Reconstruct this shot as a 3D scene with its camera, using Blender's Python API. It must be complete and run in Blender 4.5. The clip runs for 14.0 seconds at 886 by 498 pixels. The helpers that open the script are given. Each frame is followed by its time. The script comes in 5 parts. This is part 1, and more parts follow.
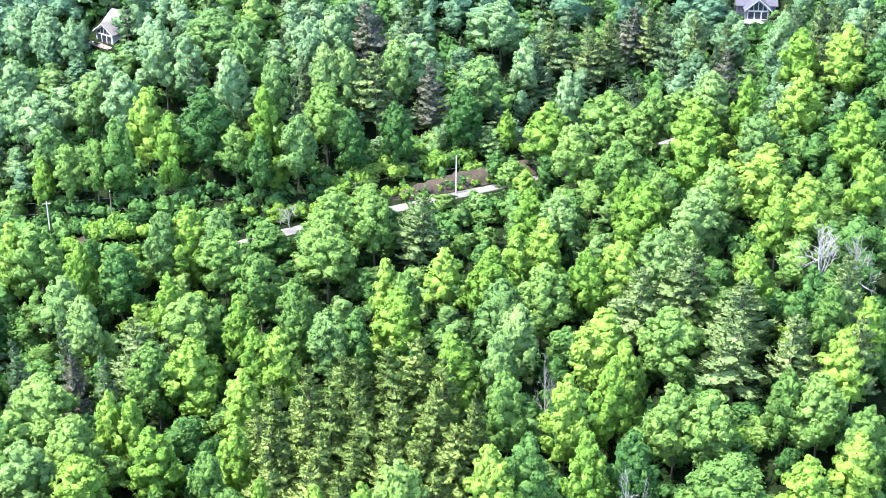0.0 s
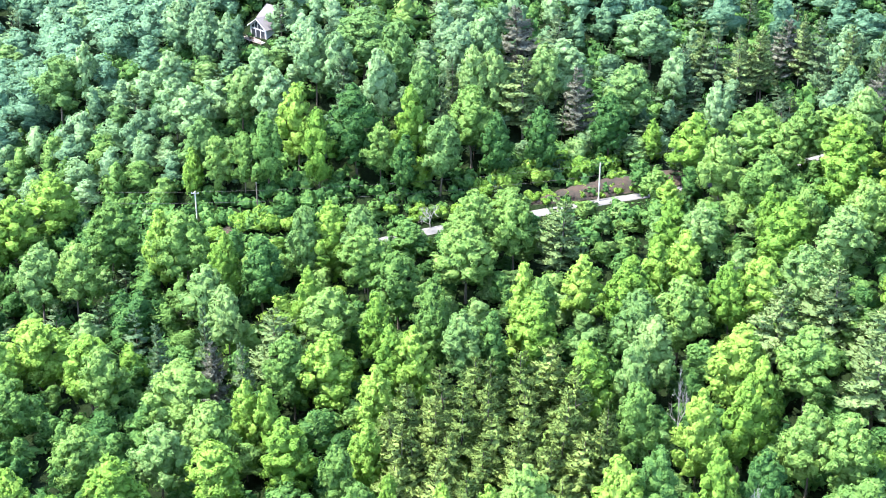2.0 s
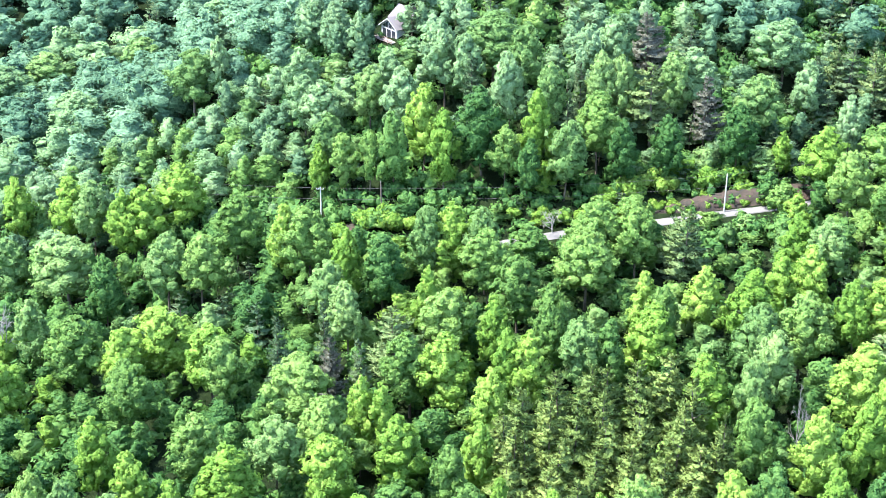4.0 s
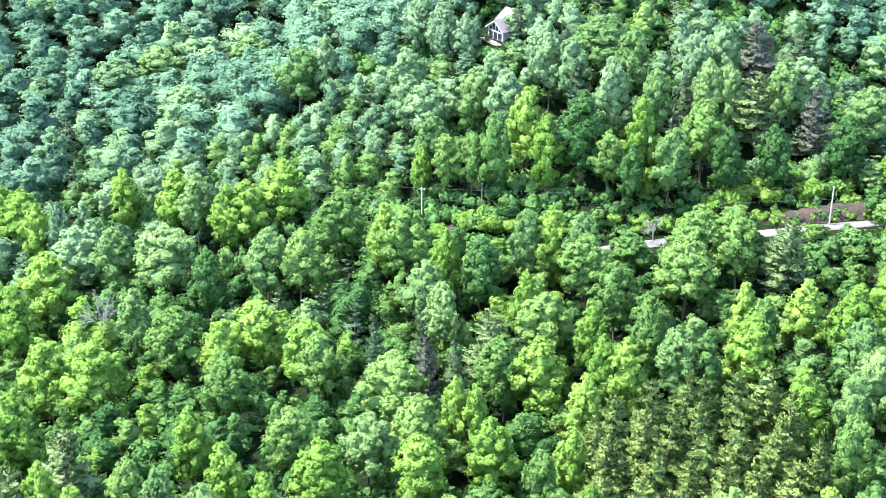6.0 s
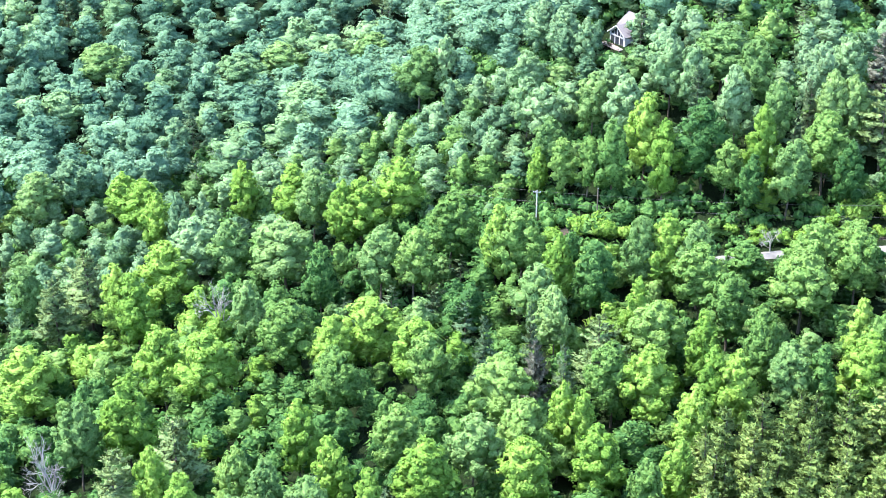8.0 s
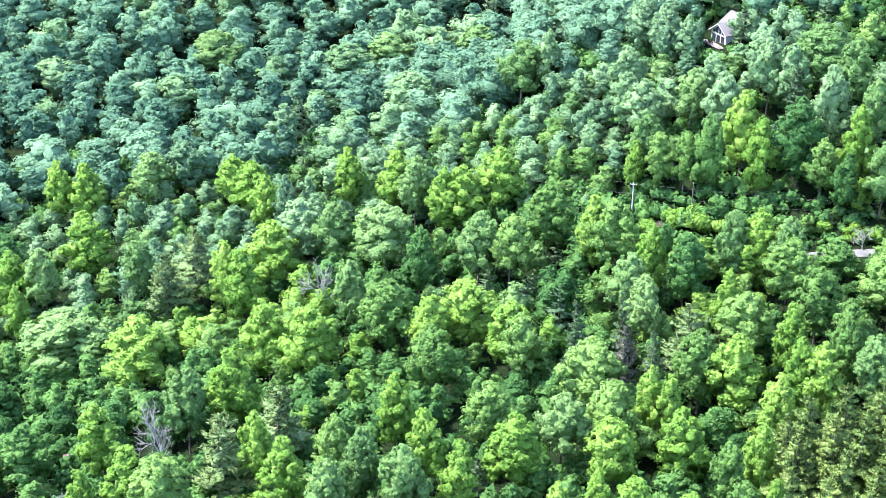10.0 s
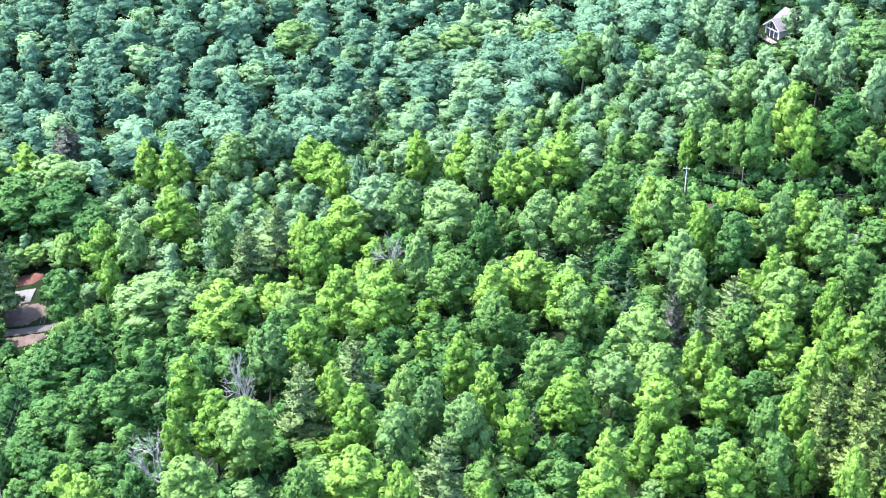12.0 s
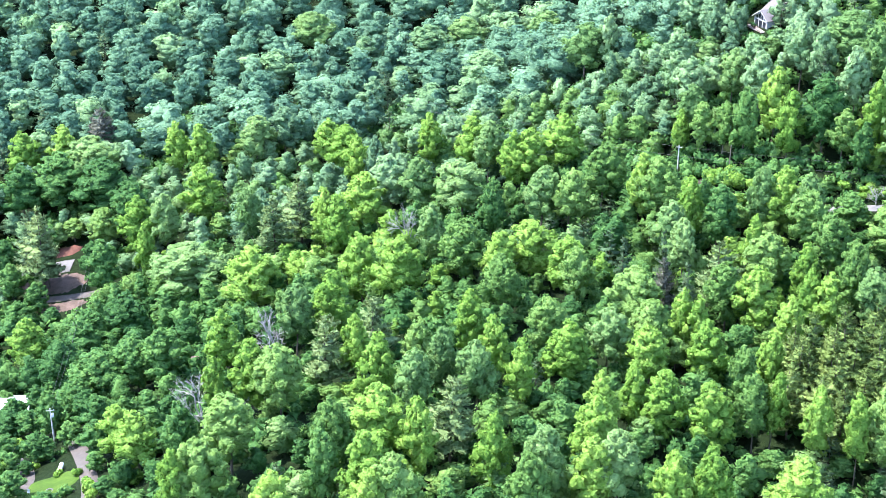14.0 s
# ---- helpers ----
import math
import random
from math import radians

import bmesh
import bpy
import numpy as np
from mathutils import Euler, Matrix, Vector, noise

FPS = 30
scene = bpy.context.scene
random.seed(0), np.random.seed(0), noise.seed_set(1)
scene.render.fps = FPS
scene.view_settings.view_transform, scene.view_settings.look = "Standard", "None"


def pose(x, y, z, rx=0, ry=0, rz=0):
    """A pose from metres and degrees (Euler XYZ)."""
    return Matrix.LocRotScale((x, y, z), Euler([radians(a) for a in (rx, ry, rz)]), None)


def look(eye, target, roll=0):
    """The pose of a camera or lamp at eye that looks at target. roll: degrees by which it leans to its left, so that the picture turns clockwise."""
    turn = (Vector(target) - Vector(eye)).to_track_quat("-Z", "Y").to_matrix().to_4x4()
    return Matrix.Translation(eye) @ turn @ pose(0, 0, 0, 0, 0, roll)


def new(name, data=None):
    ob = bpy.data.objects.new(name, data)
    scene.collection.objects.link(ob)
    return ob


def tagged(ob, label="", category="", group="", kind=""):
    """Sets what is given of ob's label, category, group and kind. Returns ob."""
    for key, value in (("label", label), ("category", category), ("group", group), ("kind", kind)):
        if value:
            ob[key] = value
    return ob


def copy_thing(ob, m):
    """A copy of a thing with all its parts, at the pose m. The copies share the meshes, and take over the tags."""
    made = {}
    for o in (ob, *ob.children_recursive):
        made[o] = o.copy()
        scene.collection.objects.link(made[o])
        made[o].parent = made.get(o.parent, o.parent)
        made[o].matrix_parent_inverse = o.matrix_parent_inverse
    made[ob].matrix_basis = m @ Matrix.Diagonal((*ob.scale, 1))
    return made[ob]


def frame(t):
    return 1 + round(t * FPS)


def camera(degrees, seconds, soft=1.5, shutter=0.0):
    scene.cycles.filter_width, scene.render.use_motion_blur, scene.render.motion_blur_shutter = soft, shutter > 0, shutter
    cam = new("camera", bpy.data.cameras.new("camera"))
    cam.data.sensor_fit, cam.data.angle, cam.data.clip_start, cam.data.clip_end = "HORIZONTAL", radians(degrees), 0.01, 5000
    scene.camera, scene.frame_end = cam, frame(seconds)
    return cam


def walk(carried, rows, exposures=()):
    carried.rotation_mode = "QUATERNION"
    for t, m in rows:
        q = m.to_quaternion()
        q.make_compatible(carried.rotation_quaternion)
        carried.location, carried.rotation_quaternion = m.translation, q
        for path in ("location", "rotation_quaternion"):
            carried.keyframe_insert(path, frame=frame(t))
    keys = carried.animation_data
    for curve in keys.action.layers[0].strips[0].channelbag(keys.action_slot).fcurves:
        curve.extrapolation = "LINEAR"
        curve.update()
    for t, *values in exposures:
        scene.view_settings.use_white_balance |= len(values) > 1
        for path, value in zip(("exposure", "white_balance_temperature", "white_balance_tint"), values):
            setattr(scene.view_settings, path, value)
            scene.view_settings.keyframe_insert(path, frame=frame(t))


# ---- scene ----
cam = camera(33.46, 14.0, soft=0.7)
# Pan from a hovering drone, then a slow flight backwards and up. Rows: seconds, x, y, z, yaw, pitch
ROWS = [
    (0.0, 0.0, 0.0, 200.0, 0.143, -26.81), (0.5, 0.0, 0.0, 200.0, 1.761, -26.79), (1.0, 0.0, 0.0, 200.0, 3.402, -26.75),
    (1.5, 0.0, 0.0, 200.0, 4.789, -26.72), (2.0, 0.0, 0.0, 200.0, 6.201, -26.67), (2.5, 0.0, 0.0, 200.0, 7.550, -26.65),
    (3.0, 0.0, 0.0, 199.97, 8.845, -26.61), (5.5, 0.05, 0.0, 199.85, 14.802, -26.47), (6.0, 0.05, 0.0, 199.83, 15.775, -26.44),
    (6.5, 0.05, 0.0, 199.81, 17.295, -26.43), (7.0, 0.03, 0.0, 199.80, 18.369, -26.41), (7.5, 0.0, 0.0, 199.80, 19.466, -26.39),
    (8.0, 0.0, -0.1, 199.95, 20.668, -26.39), (8.8, 0.8, -2.2, 200.55, 22.45, -26.45), (9.6, 2.8, -7.0, 201.8, 24.15, -26.52),
    (10.5, 5.68, -13.9, 203.58, 25.777, -26.56), (11.0, 7.96, -19.43, 204.85, 26.627, -26.56), (11.5, 10.7, -25.55, 206.34, 27.207, -26.56),
    (12.0, 13.75, -32.11, 207.98, 27.517, -26.56), (12.5, 16.95, -38.9, 209.83, 27.590, -26.59), (13.0, 20.25, -45.95, 211.7, 27.658, -26.60),
    (13.5, 23.65, -53.15, 213.57, 27.718, -26.61), (14.0, 27.1, -60.32, 215.45, 27.786, -26.63),
]
walk(cam, [(t, pose(x, y, z, 90 + p, 0, a)) for t, x, y, z, a, p in ROWS], [(0.0, 2.84, 6500, 11), (14.0, 2.76, 6100, 14)])

# ---- daylight ----
SUN_AZ, SUN_EL = 252.0, 63.0  # degrees clockwise from +y, and above the horizon
world = bpy.data.worlds.new("sky")
scene.world = world
world.use_nodes = True
sky = world.node_tree.nodes.new("ShaderNodeTexSky")
sky.sky_type, sky.sun_disc = "NISHITA", False
sky.sun_elevation, sky.sun_rotation = radians(SUN_EL), radians(SUN_AZ)
world.node_tree.links.new(sky.outputs[0], world.node_tree.nodes["Background"].inputs[0])
world.node_tree.nodes["Background"].inputs[1].default_value = 0.15
sun = new("sun", bpy.data.lights.new("sun", "SUN"))
sun.data.energy, sun.data.angle, sun.data.color = 2.4, radians(1.0), (1.0, 0.96, 0.88)
_sd = Vector((math.sin(radians(SUN_AZ)) * math.cos(radians(SUN_EL)), math.cos(radians(SUN_AZ)) * math.cos(radians(SUN_EL)), math.sin(radians(SUN_EL))))
sun.matrix_world = look(_sd * 500, (0, 0, 0))


# ---- materials ----
def material(name, rough=0.8, metal=0.0):
    m = bpy.data.materials.new(name)
    m.use_nodes = True
    b = m.node_tree.nodes["Principled BSDF"]
    b.inputs["Roughness"].default_value, b.inputs["Metallic"].default_value = rough, metal
    return m, m.node_tree, b


def ramp(nt, stops):
    r = nt.nodes.new("ShaderNodeValToRGB")
    els = r.color_ramp.elements
    while len(els) < len(stops):
        els.new(0.5)
    for e, (p, c) in zip(els, stops):
        e.position, e.color = p, (*c, 1)
    return r


def grainy(name, stops, scale, rough=0.85, bump=0.3, fine=6.0, dist=0.05, metal=0.0, gloss=0.5):
    """A mottled surface: noise at two scales through a colour ramp, with relief."""
    m, nt, b = material(name, rough, metal)
    b.inputs["Specular IOR Level"].default_value = gloss
    geo = nt.nodes.new("ShaderNodeNewGeometry")
    n1, n2 = nt.nodes.new("ShaderNodeTexNoise"), nt.nodes.new("ShaderNodeTexNoise")
    n1.inputs["Scale"].default_value, n2.inputs["Scale"].default_value = scale, scale * fine
    n1.inputs["Detail"].default_value, n2.inputs["Detail"].default_value = 5, 3
    mix = nt.nodes.new("ShaderNodeMix")
    mix.inputs[0].default_value = 0.4
    r, bm_ = ramp(nt, stops), nt.nodes.new("ShaderNodeBump")
    bm_.inputs["Strength"].default_value, bm_.inputs["Distance"].default_value = bump, dist
    for n in (n1, n2):
        nt.links.new(geo.outputs["Position"], n.inputs["Vector"])
    nt.links.new(n1.outputs[0], mix.inputs[2])
    nt.links.new(n2.outputs[0], mix.inputs[3])
    nt.links.new(mix.outputs[0], r.inputs[0])
    nt.links.new(r.outputs[0], b.inputs["Base Color"])
    nt.links.new(n2.outputs[0], bm_.inputs["Height"])
    nt.links.new(bm_.outputs[0], b.inputs["Normal"])
    return m


def foliage(name, dark, mid, light, through_=0.46, woods=False):
    """Leaves: the hue wanders from tree to tree, from leaf to leaf and over a few metres; some light passes through."""
    m, nt, b = material(name, 0.6)
    b.inputs["Specular IOR Level"].default_value = 0.12
    geo, obj = nt.nodes.new("ShaderNodeNewGeometry"), nt.nodes.new("ShaderNodeObjectInfo")
    noise_ = nt.nodes.new("ShaderNodeTexNoise")
    noise_.inputs["Scale"].default_value, noise_.inputs["Detail"].default_value = 0.35, 2
    nt.links.new(geo.outputs["Position"], noise_.inputs["Vector"])
    if woods:
        att = nt.nodes.new("ShaderNodeAttribute")
        att.attribute_name = "tone"
        tone = att.outputs["Fac"]
    else:
        tone = obj.outputs["Random"]
    add = nt.nodes.new("ShaderNodeMath")
    add.operation = "MULTIPLY_ADD"
    add.inputs[1].default_value, add.inputs[2].default_value = 0.34, 0.05
    nt.links.new(tone, add.inputs[0])
    add2 = nt.nodes.new("ShaderNodeMath")
    add2.operation = "MULTIPLY_ADD"
    add2.inputs[1].default_value = 0.16
    nt.links.new(geo.outputs["Random Per Island"], add2.inputs[0])
    nt.links.new(add.outputs[0], add2.inputs[2])
    add3 = nt.nodes.new("ShaderNodeMath")
    add3.operation = "MULTIPLY_ADD"
    add3.inputs[1].default_value = 0.3
    nt.links.new(noise_.outputs[0], add3.inputs[0])
    nt.links.new(add2.outputs[0], add3.inputs[2])
    fine = nt.nodes.new("ShaderNodeTexNoise")
    fine.inputs["Scale"].default_value, fine.inputs["Detail"].default_value = 1.25, 1.5
    nt.links.new(geo.outputs["Position"], fine.inputs["Vector"])
    relief = nt.nodes.new("ShaderNodeBump")
    relief.inputs["Strength"].default_value, relief.inputs["Distance"].default_value = 0.9, 0.7
    nt.links.new(fine.outputs[0], relief.inputs["Height"])
    nt.links.new(relief.outputs[0], b.inputs["Normal"])
    add4 = nt.nodes.new("ShaderNodeMath")
    add4.operation = "MULTIPLY_ADD"
    add4.inputs[1].default_value = 0.8
    nt.links.new(fine.outputs[0], add4.inputs[0])
    nt.links.new(add3.outputs[0], add4.inputs[2])
    r = ramp(nt, [(0.5, dark), (0.84, mid), (1.0, light)])
    nt.links.new(add4.outputs[0], r.inputs[0])
    nt.links.new(r.outputs[0], b.inputs["Base Color"])
    tl = nt.nodes.new("ShaderNodeBsdfTranslucent")
    nt.links.new(r.outputs[0], tl.inputs["Color"])
    nt.links.new(relief.outputs[0], tl.inputs["Normal"])
    mx = nt.nodes.new("ShaderNodeMixShader")
    mx.inputs[0].default_value = through_
    nt.links.new(b.outputs[0], mx.inputs[1])
    nt.links.new(tl.outputs[0], mx.inputs[2])
    nt.links.new(mx.outputs[0], nt.nodes["Material Output"].inputs[0])
    return m


BARK = grainy("bark", [(0.3, (0.05, 0.04, 0.03)), (0.7, (0.16, 0.13, 0.10))], 3.0)
DEADWOOD = grainy("weathered_wood", [(0.3, (0.21, 0.20, 0.19)), (0.7, (0.35, 0.34, 0.325))], 4.0)
LEAF = {
    "poplar": ((0.105, 0.23, 0.038), (0.195, 0.35, 0.060), (0.275, 0.43, 0.086)),
    "oak": ((0.078, 0.17, 0.044), (0.148, 0.278, 0.068), (0.225, 0.365, 0.098)),
    "maple": ((0.036, 0.105, 0.032), (0.075, 0.185, 0.050), (0.14, 0.275, 0.072)),
    "ash": ((0.09, 0.19, 0.060), (0.165, 0.295, 0.093), (0.235, 0.37, 0.128)),
    "pine": ((0.14, 0.225, 0.09), (0.22, 0.325, 0.125), (0.30, 0.41, 0.165)),
    "fading_pine": ((0.13, 0.14, 0.11), (0.20, 0.215, 0.165), (0.28, 0.29, 0.225)),
    "yellow_pine": ((0.13, 0.215, 0.065), (0.205, 0.31, 0.088), (0.28, 0.385, 0.115)),
    # far hillside leaves: distance haze put into the colour, paler and bluer
    "far_hazed_oak": ((0.072, 0.162, 0.098), (0.152, 0.285, 0.160), (0.215, 0.365, 0.205)),
    "far_hazed_maple": ((0.045, 0.115, 0.072), (0.108, 0.222, 0.128), (0.17, 0.305, 0.175)),
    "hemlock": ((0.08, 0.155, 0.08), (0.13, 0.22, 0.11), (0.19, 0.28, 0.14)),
    # oak and maple leaves of the upper slopes, greyed and blued to carry haze
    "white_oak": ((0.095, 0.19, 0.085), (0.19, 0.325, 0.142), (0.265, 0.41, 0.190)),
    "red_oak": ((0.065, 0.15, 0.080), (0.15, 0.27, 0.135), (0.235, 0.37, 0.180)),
}
LEAVES = {k: foliage("leaves_" + k, *v) for k, v in LEAF.items()}
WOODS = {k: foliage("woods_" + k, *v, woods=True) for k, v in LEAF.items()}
# shade under the trees is painted into the floor's near-black green
SHADED_FLOOR = grainy("forest_floor_in_shade", [(0.3, (0.005, 0.010, 0.004)), (0.5, (0.012, 0.022, 0.008)), (0.75, (0.024, 0.040, 0.014))], 0.8, bump=0.9, dist=0.5, gloss=0.05)

# ---- the lie of the land: low hills on an even lattice ----
HILLS = [
    (-0.5, -3.8, -9.8, -7.7, 1.3, -0.9, -1.0, 1.7, 0.8),
    (-0.2, -7.5, -20.3, -12.6, 9.8, 2.5, -0.4, -3.8, -1.4),
    (2.4, -6.6, -12.9, -5.7, 1.4, -5.8, 2.8, 4.2, 7.8),
    (-0.9, -9.0, 4.1, 0.1, -7.8, 1.4, -2.4, 8.5, 19.7),
    (-4.3, -8.3, 1.8, -15.8, 1.4, 23.3, -9.2, -4.1, 17.4),
    (1.9, 3.4, 2.1, -15.0, 2.8, 23.2, 5.5, 7.2, 17.7),
    (2.0, 4.0, 4.7, 1.4, 0.1, 1.0, 4.2, 11.3, 11.4),
]


def ground(x, y):
    x, y = np.asarray(x, float), np.asarray(y, float)
    z = np.full(np.broadcast(x, y).shape, 45.0)
    for j, row in enumerate(HILLS):
        for i, a in enumerate(row):
            z = z + a * np.exp(-((x - (-440 + 75 * i)) ** 2 + (y - (80 + 75 * j)) ** 2) / 9800.0)
    return z


def mesh_of(name, verts, tris, normals=None, mat=None, tone=None, smooth=False):
    """A mesh from arrays; leaves take the normals of the bough that they grow on."""
    me = bpy.data.meshes.new(name)
    v, f = np.asarray(verts, np.float32), np.asarray(tris, np.int32)
    me.vertices.add(len(v))
    me.vertices.foreach_set("co", v.ravel())
    me.loops.add(f.size)
    me.loops.foreach_set("vertex_index", f.ravel())
    k = f.shape[1]
    me.polygons.add(len(f))
    me.polygons.foreach_set("loop_start", np.arange(0, f.size, k, dtype=np.int32))
    if tone is not None:
        at = me.attributes.new("tone", "FLOAT", "POINT")
        at.data.foreach_set("value", np.asarray(tone, np.float32))
    if normals is not None:
        at = me.attributes.new("custom_normal", "FLOAT_VECTOR", "POINT")
        at.data.foreach_set("vector", np.asarray(normals, np.float32).ravel())
    me.materials.append(mat)
    me.update(calc_edges=True)
    if smooth:
        me.polygons.foreach_set("use_smooth", np.ones(len(f), bool))
    return me


def part(name, me, parent, label=""):
    ob = new(name, me)
    ob.parent = parent
    return tagged(ob, label) if label else ob


# ---- ground ----
def make_ground():
    def steps(lo, hi, step):
        inner = list(np.arange(lo, hi + 0.1, step))
        out = [step * 1.35**k for k in range(1, 28)]
        return np.array([lo - sum(out[:k]) for k in range(len(out), 0, -1)] + inner + [hi + sum(out[:k]) for k in range(1, len(out) + 1)])

    xs, ys = steps(-480, 260, 6.0), steps(60, 620, 6.0)
    X, Y = np.meshgrid(xs, ys)
    Z = ground(X, Y)
    v = np.stack([X, Y, Z], -1).reshape(-1, 3)
    w, h = len(xs), len(ys)
    i = (np.arange(h - 1)[:, None] * w + np.arange(w - 1)).ravel()
    f = np.stack([i, i + 1, i + w + 1, i + w], -1)
    ob = new("ground", mesh_of("ground", v, f, mat=SHADED_FLOOR, smooth=True))
    return tagged(ob, "forest floor of moss and ferns, tree shade put into its dark green", "ground", kind="structure")


make_ground()

# ---- trees ----
rng = np.random.default_rng(7)
ICO_V = np.array([(0, 0, 1)] + [(0.894 * math.cos(radians(72 * k)), 0.894 * math.sin(radians(72 * k)), 0.447) for k in range(5)]
                 + [(0.894 * math.cos(radians(72 * k + 36)), 0.894 * math.sin(radians(72 * k + 36)), -0.447) for k in range(5)] + [(0, 0, -1)])
ICO_F = np.array([(0, 1 + k, 1 + (k + 1) % 5) for k in range(5)] + [(1 + k, 6 + k, 1 + (k + 1) % 5) for k in range(5)]
                 + [(1 + (k + 1) % 5, 6 + k, 6 + (k + 1) % 5) for k in range(5)] + [(6 + k, 11, 6 + (k + 1) % 5) for k in range(5)])


def unit(a):
    return a / np.maximum(np.linalg.norm(a, axis=-1, keepdims=True), 1e-9)


def sprigs(centres, normals, sizes, rng, long=1.0, soft=None):
    """A ragged leaf spray at each place: one triangle each."""
    n = len(centres)
    side = unit(np.cross(normals, rng.normal(size=(n, 3))))
    up = np.cross(side, normals)
    s = sizes[:, None]
    a = centres + up * s * long * rng.uniform(0.8, 1.2, (n, 1))
    b = centres + side * s * 0.85 - up * s * 0.5 * long * rng.uniform(0.4, 1.3, (n, 1))
    c = centres - side * s * 0.85 - up * s * 0.5 * long * rng.uniform(0.4, 1.3, (n, 1))
    return np.stack([a, b, c], 1).reshape(-1, 3), np.arange(3 * n).reshape(-1, 3), np.repeat(normals if soft is None else soft, 3, 0)


def cores(centres, radii, rng, shrink=0.8, faces=ICO_F):
    n = len(centres)
    v = ICO_V[None] * radii[:, None] * shrink * rng.uniform(0.8, 1.15, (n, 12, 1)) + centres[:, None]
    f = faces[None] + 12 * np.arange(n)[:, None, None]
    return v.reshape(-1, 3), f.reshape(-1, 3), unit(ICO_V[None] / radii[:, None]).reshape(-1, 3)


def merged(*pieces):
    k, fs = 0, []
    for p in pieces:
        fs.append(p[1] + k)
        k += len(p[0])
    return (np.concatenate([p[0] for p in pieces]), np.concatenate(fs)) + ((np.concatenate([p[2] for p in pieces]),) if len(pieces[0]) == 3 else ())


SHAPES = {  # crown base, widest point, sharpness of the top, as shares of the crown
    "poplar": (0.30, 0.38, 0.50), "oak": (0.40, 0.42, 0.40), "maple": (0.34, 0.40, 0.45),
}


def envelope(t, wide, sharp):
    return np.where(t < wide, 0.7 + 0.3 * np.sin(0.5 * np.pi * t / wide), np.clip((1 - t) / (1 - wide), 0, 1) ** sharp)


def broadleaf(shape, H, R, boughs, per, sprays, size, seed):
    """Crown of a deciduous tree: upswept boughs, each of several leafy clumps fringed with leaf sprays, none twice the same."""
    r = np.random.default_rng(seed)
    base, wide, sharp = SHAPES[shape]
    t = ((np.arange(boughs) + r.uniform(0.1, 0.9, boughs)) / boughs) ** 0.85
    env = envelope(t, wide, sharp)
    ang = np.arange(boughs) * 2.39996 + r.normal(0, 0.35, boughs)
    swell = 1 + 0.13 * np.sin(ang * 2 + r.uniform(0, 6)) * np.sin(t * 5 + r.uniform(0, 6)) + 0.08 * np.sin(ang + r.uniform(0, 6))
    br = R * math.sqrt(24 / boughs) * r.uniform(0.31, 0.46, boughs) * (0.62 + 0.42 * env)
    rad = np.maximum(R * env * swell * r.uniform(0.9, 1.08, boughs) - br * 0.92, 0)
    z = H * (base + (1 - base) * t) - br * 0.75
    c = np.stack([rad * np.cos(ang), rad * np.sin(ang), z], -1)
    heart = np.array([0, 0, H * (base + (1 - base) * 0.3)])
    outward = unit((c - heart) / [R, R, H * 0.42])
    # clumps on the outer and upper side of each bough
    k = np.repeat(np.arange(boughs), per)
    d = unit(r.normal(size=(len(k), 3)) + 0.8 * outward[k] + [0, 0, 0.55])
    p = c[k] + br[k, None] * d * r.uniform(0.68, 0.92, (len(k), 1)) * [1, 1, 0.95]
    q = br[k] * r.uniform(0.24, 0.46, len(k)) * math.sqrt(6 / per)
    gap = np.linalg.norm(p[:, None] - c[None], axis=2) / br[None]
    gap[np.arange(len(k)), k] = 9
    free = gap.min(1) > 0.7
    k, d, p, q = k[free], d[free], p[free], q[free]
    rr = np.stack([q, q, q * r.uniform(0.75, 1.1, len(q))], -1)
    rise = unit((p - heart) / [R, R, H * 0.42])
    cv, cf, cn = cores(p, rr, r, 0.7, ICO_F[:15])
    cn = unit(0.6 * cn + np.repeat(0.3 * d + 0.5 * rise, 12, 0) + [0, 0, 0.1])
    bv, bf, bn = cores(c, np.stack([br, br, br * 0.9], -1), r, 0.76, ICO_F[:15])
    bn = unit(0.8 * bn + np.repeat(0.5 * outward, 12, 0))
    # the leafy heart, which hides the stem
    th = np.array([0.04, 0.22, 0.42, 0.62, 0.8])
    hr = R * envelope(th, wide, sharp) * 0.66
    hv, hf, hn = cores(np.stack([0 * th, 0 * th, H * (base + (1 - base) * th) - 0.2 * hr], -1), np.stack([hr, hr, np.maximum(hr * 0.8, H * 0.1)], -1), r)
    # sprays over the clumps and a few loose ones at the rim
    w = q**1.5 * (0.45 + np.clip(rise[:, 2], 0, 1))
    j = r.choice(len(q), sprays, p=w / w.sum())
    e = unit(r.normal(size=(sprays, 3)) + 0.8 * d[j] + [0, 0, 0.3])
    sp = p[j] + rr[j] * e * r.uniform(0.8, 1.2, (sprays, 1))
    n = unit(0.8 * e + 0.3 * d[j] + [0, 0, 0.25] + r.normal(0, 0.4, e.shape))
    soft = unit(0.6 * e + 0.3 * d[j] + 0.5 * rise[j] + [0, 0, 0.1] + r.normal(0, 0.12, e.shape))
    return merged(sprigs(sp, n, size * r.uniform(0.6, 1.35, sprays), r, 1.1, soft), (cv, cf, cn), (bv, bf, bn), (hv, hf, hn))


def needles(p, way, size, soft, rng):
    """Slim tufts of needles that point along way."""
    n = len(p)
    side = unit(np.cross(way, rng.normal(size=(n, 3))))
    s = size[:, None]
    v = np.stack([p + way * s * 1.5, p + side * s * 0.5 - way * s * 0.5, p - side * s * 0.5 - way * s * 0.5], 1).reshape(-1, 3)
    return v, np.arange(3 * n).reshape(-1, 3), np.repeat(soft, 3, 0)


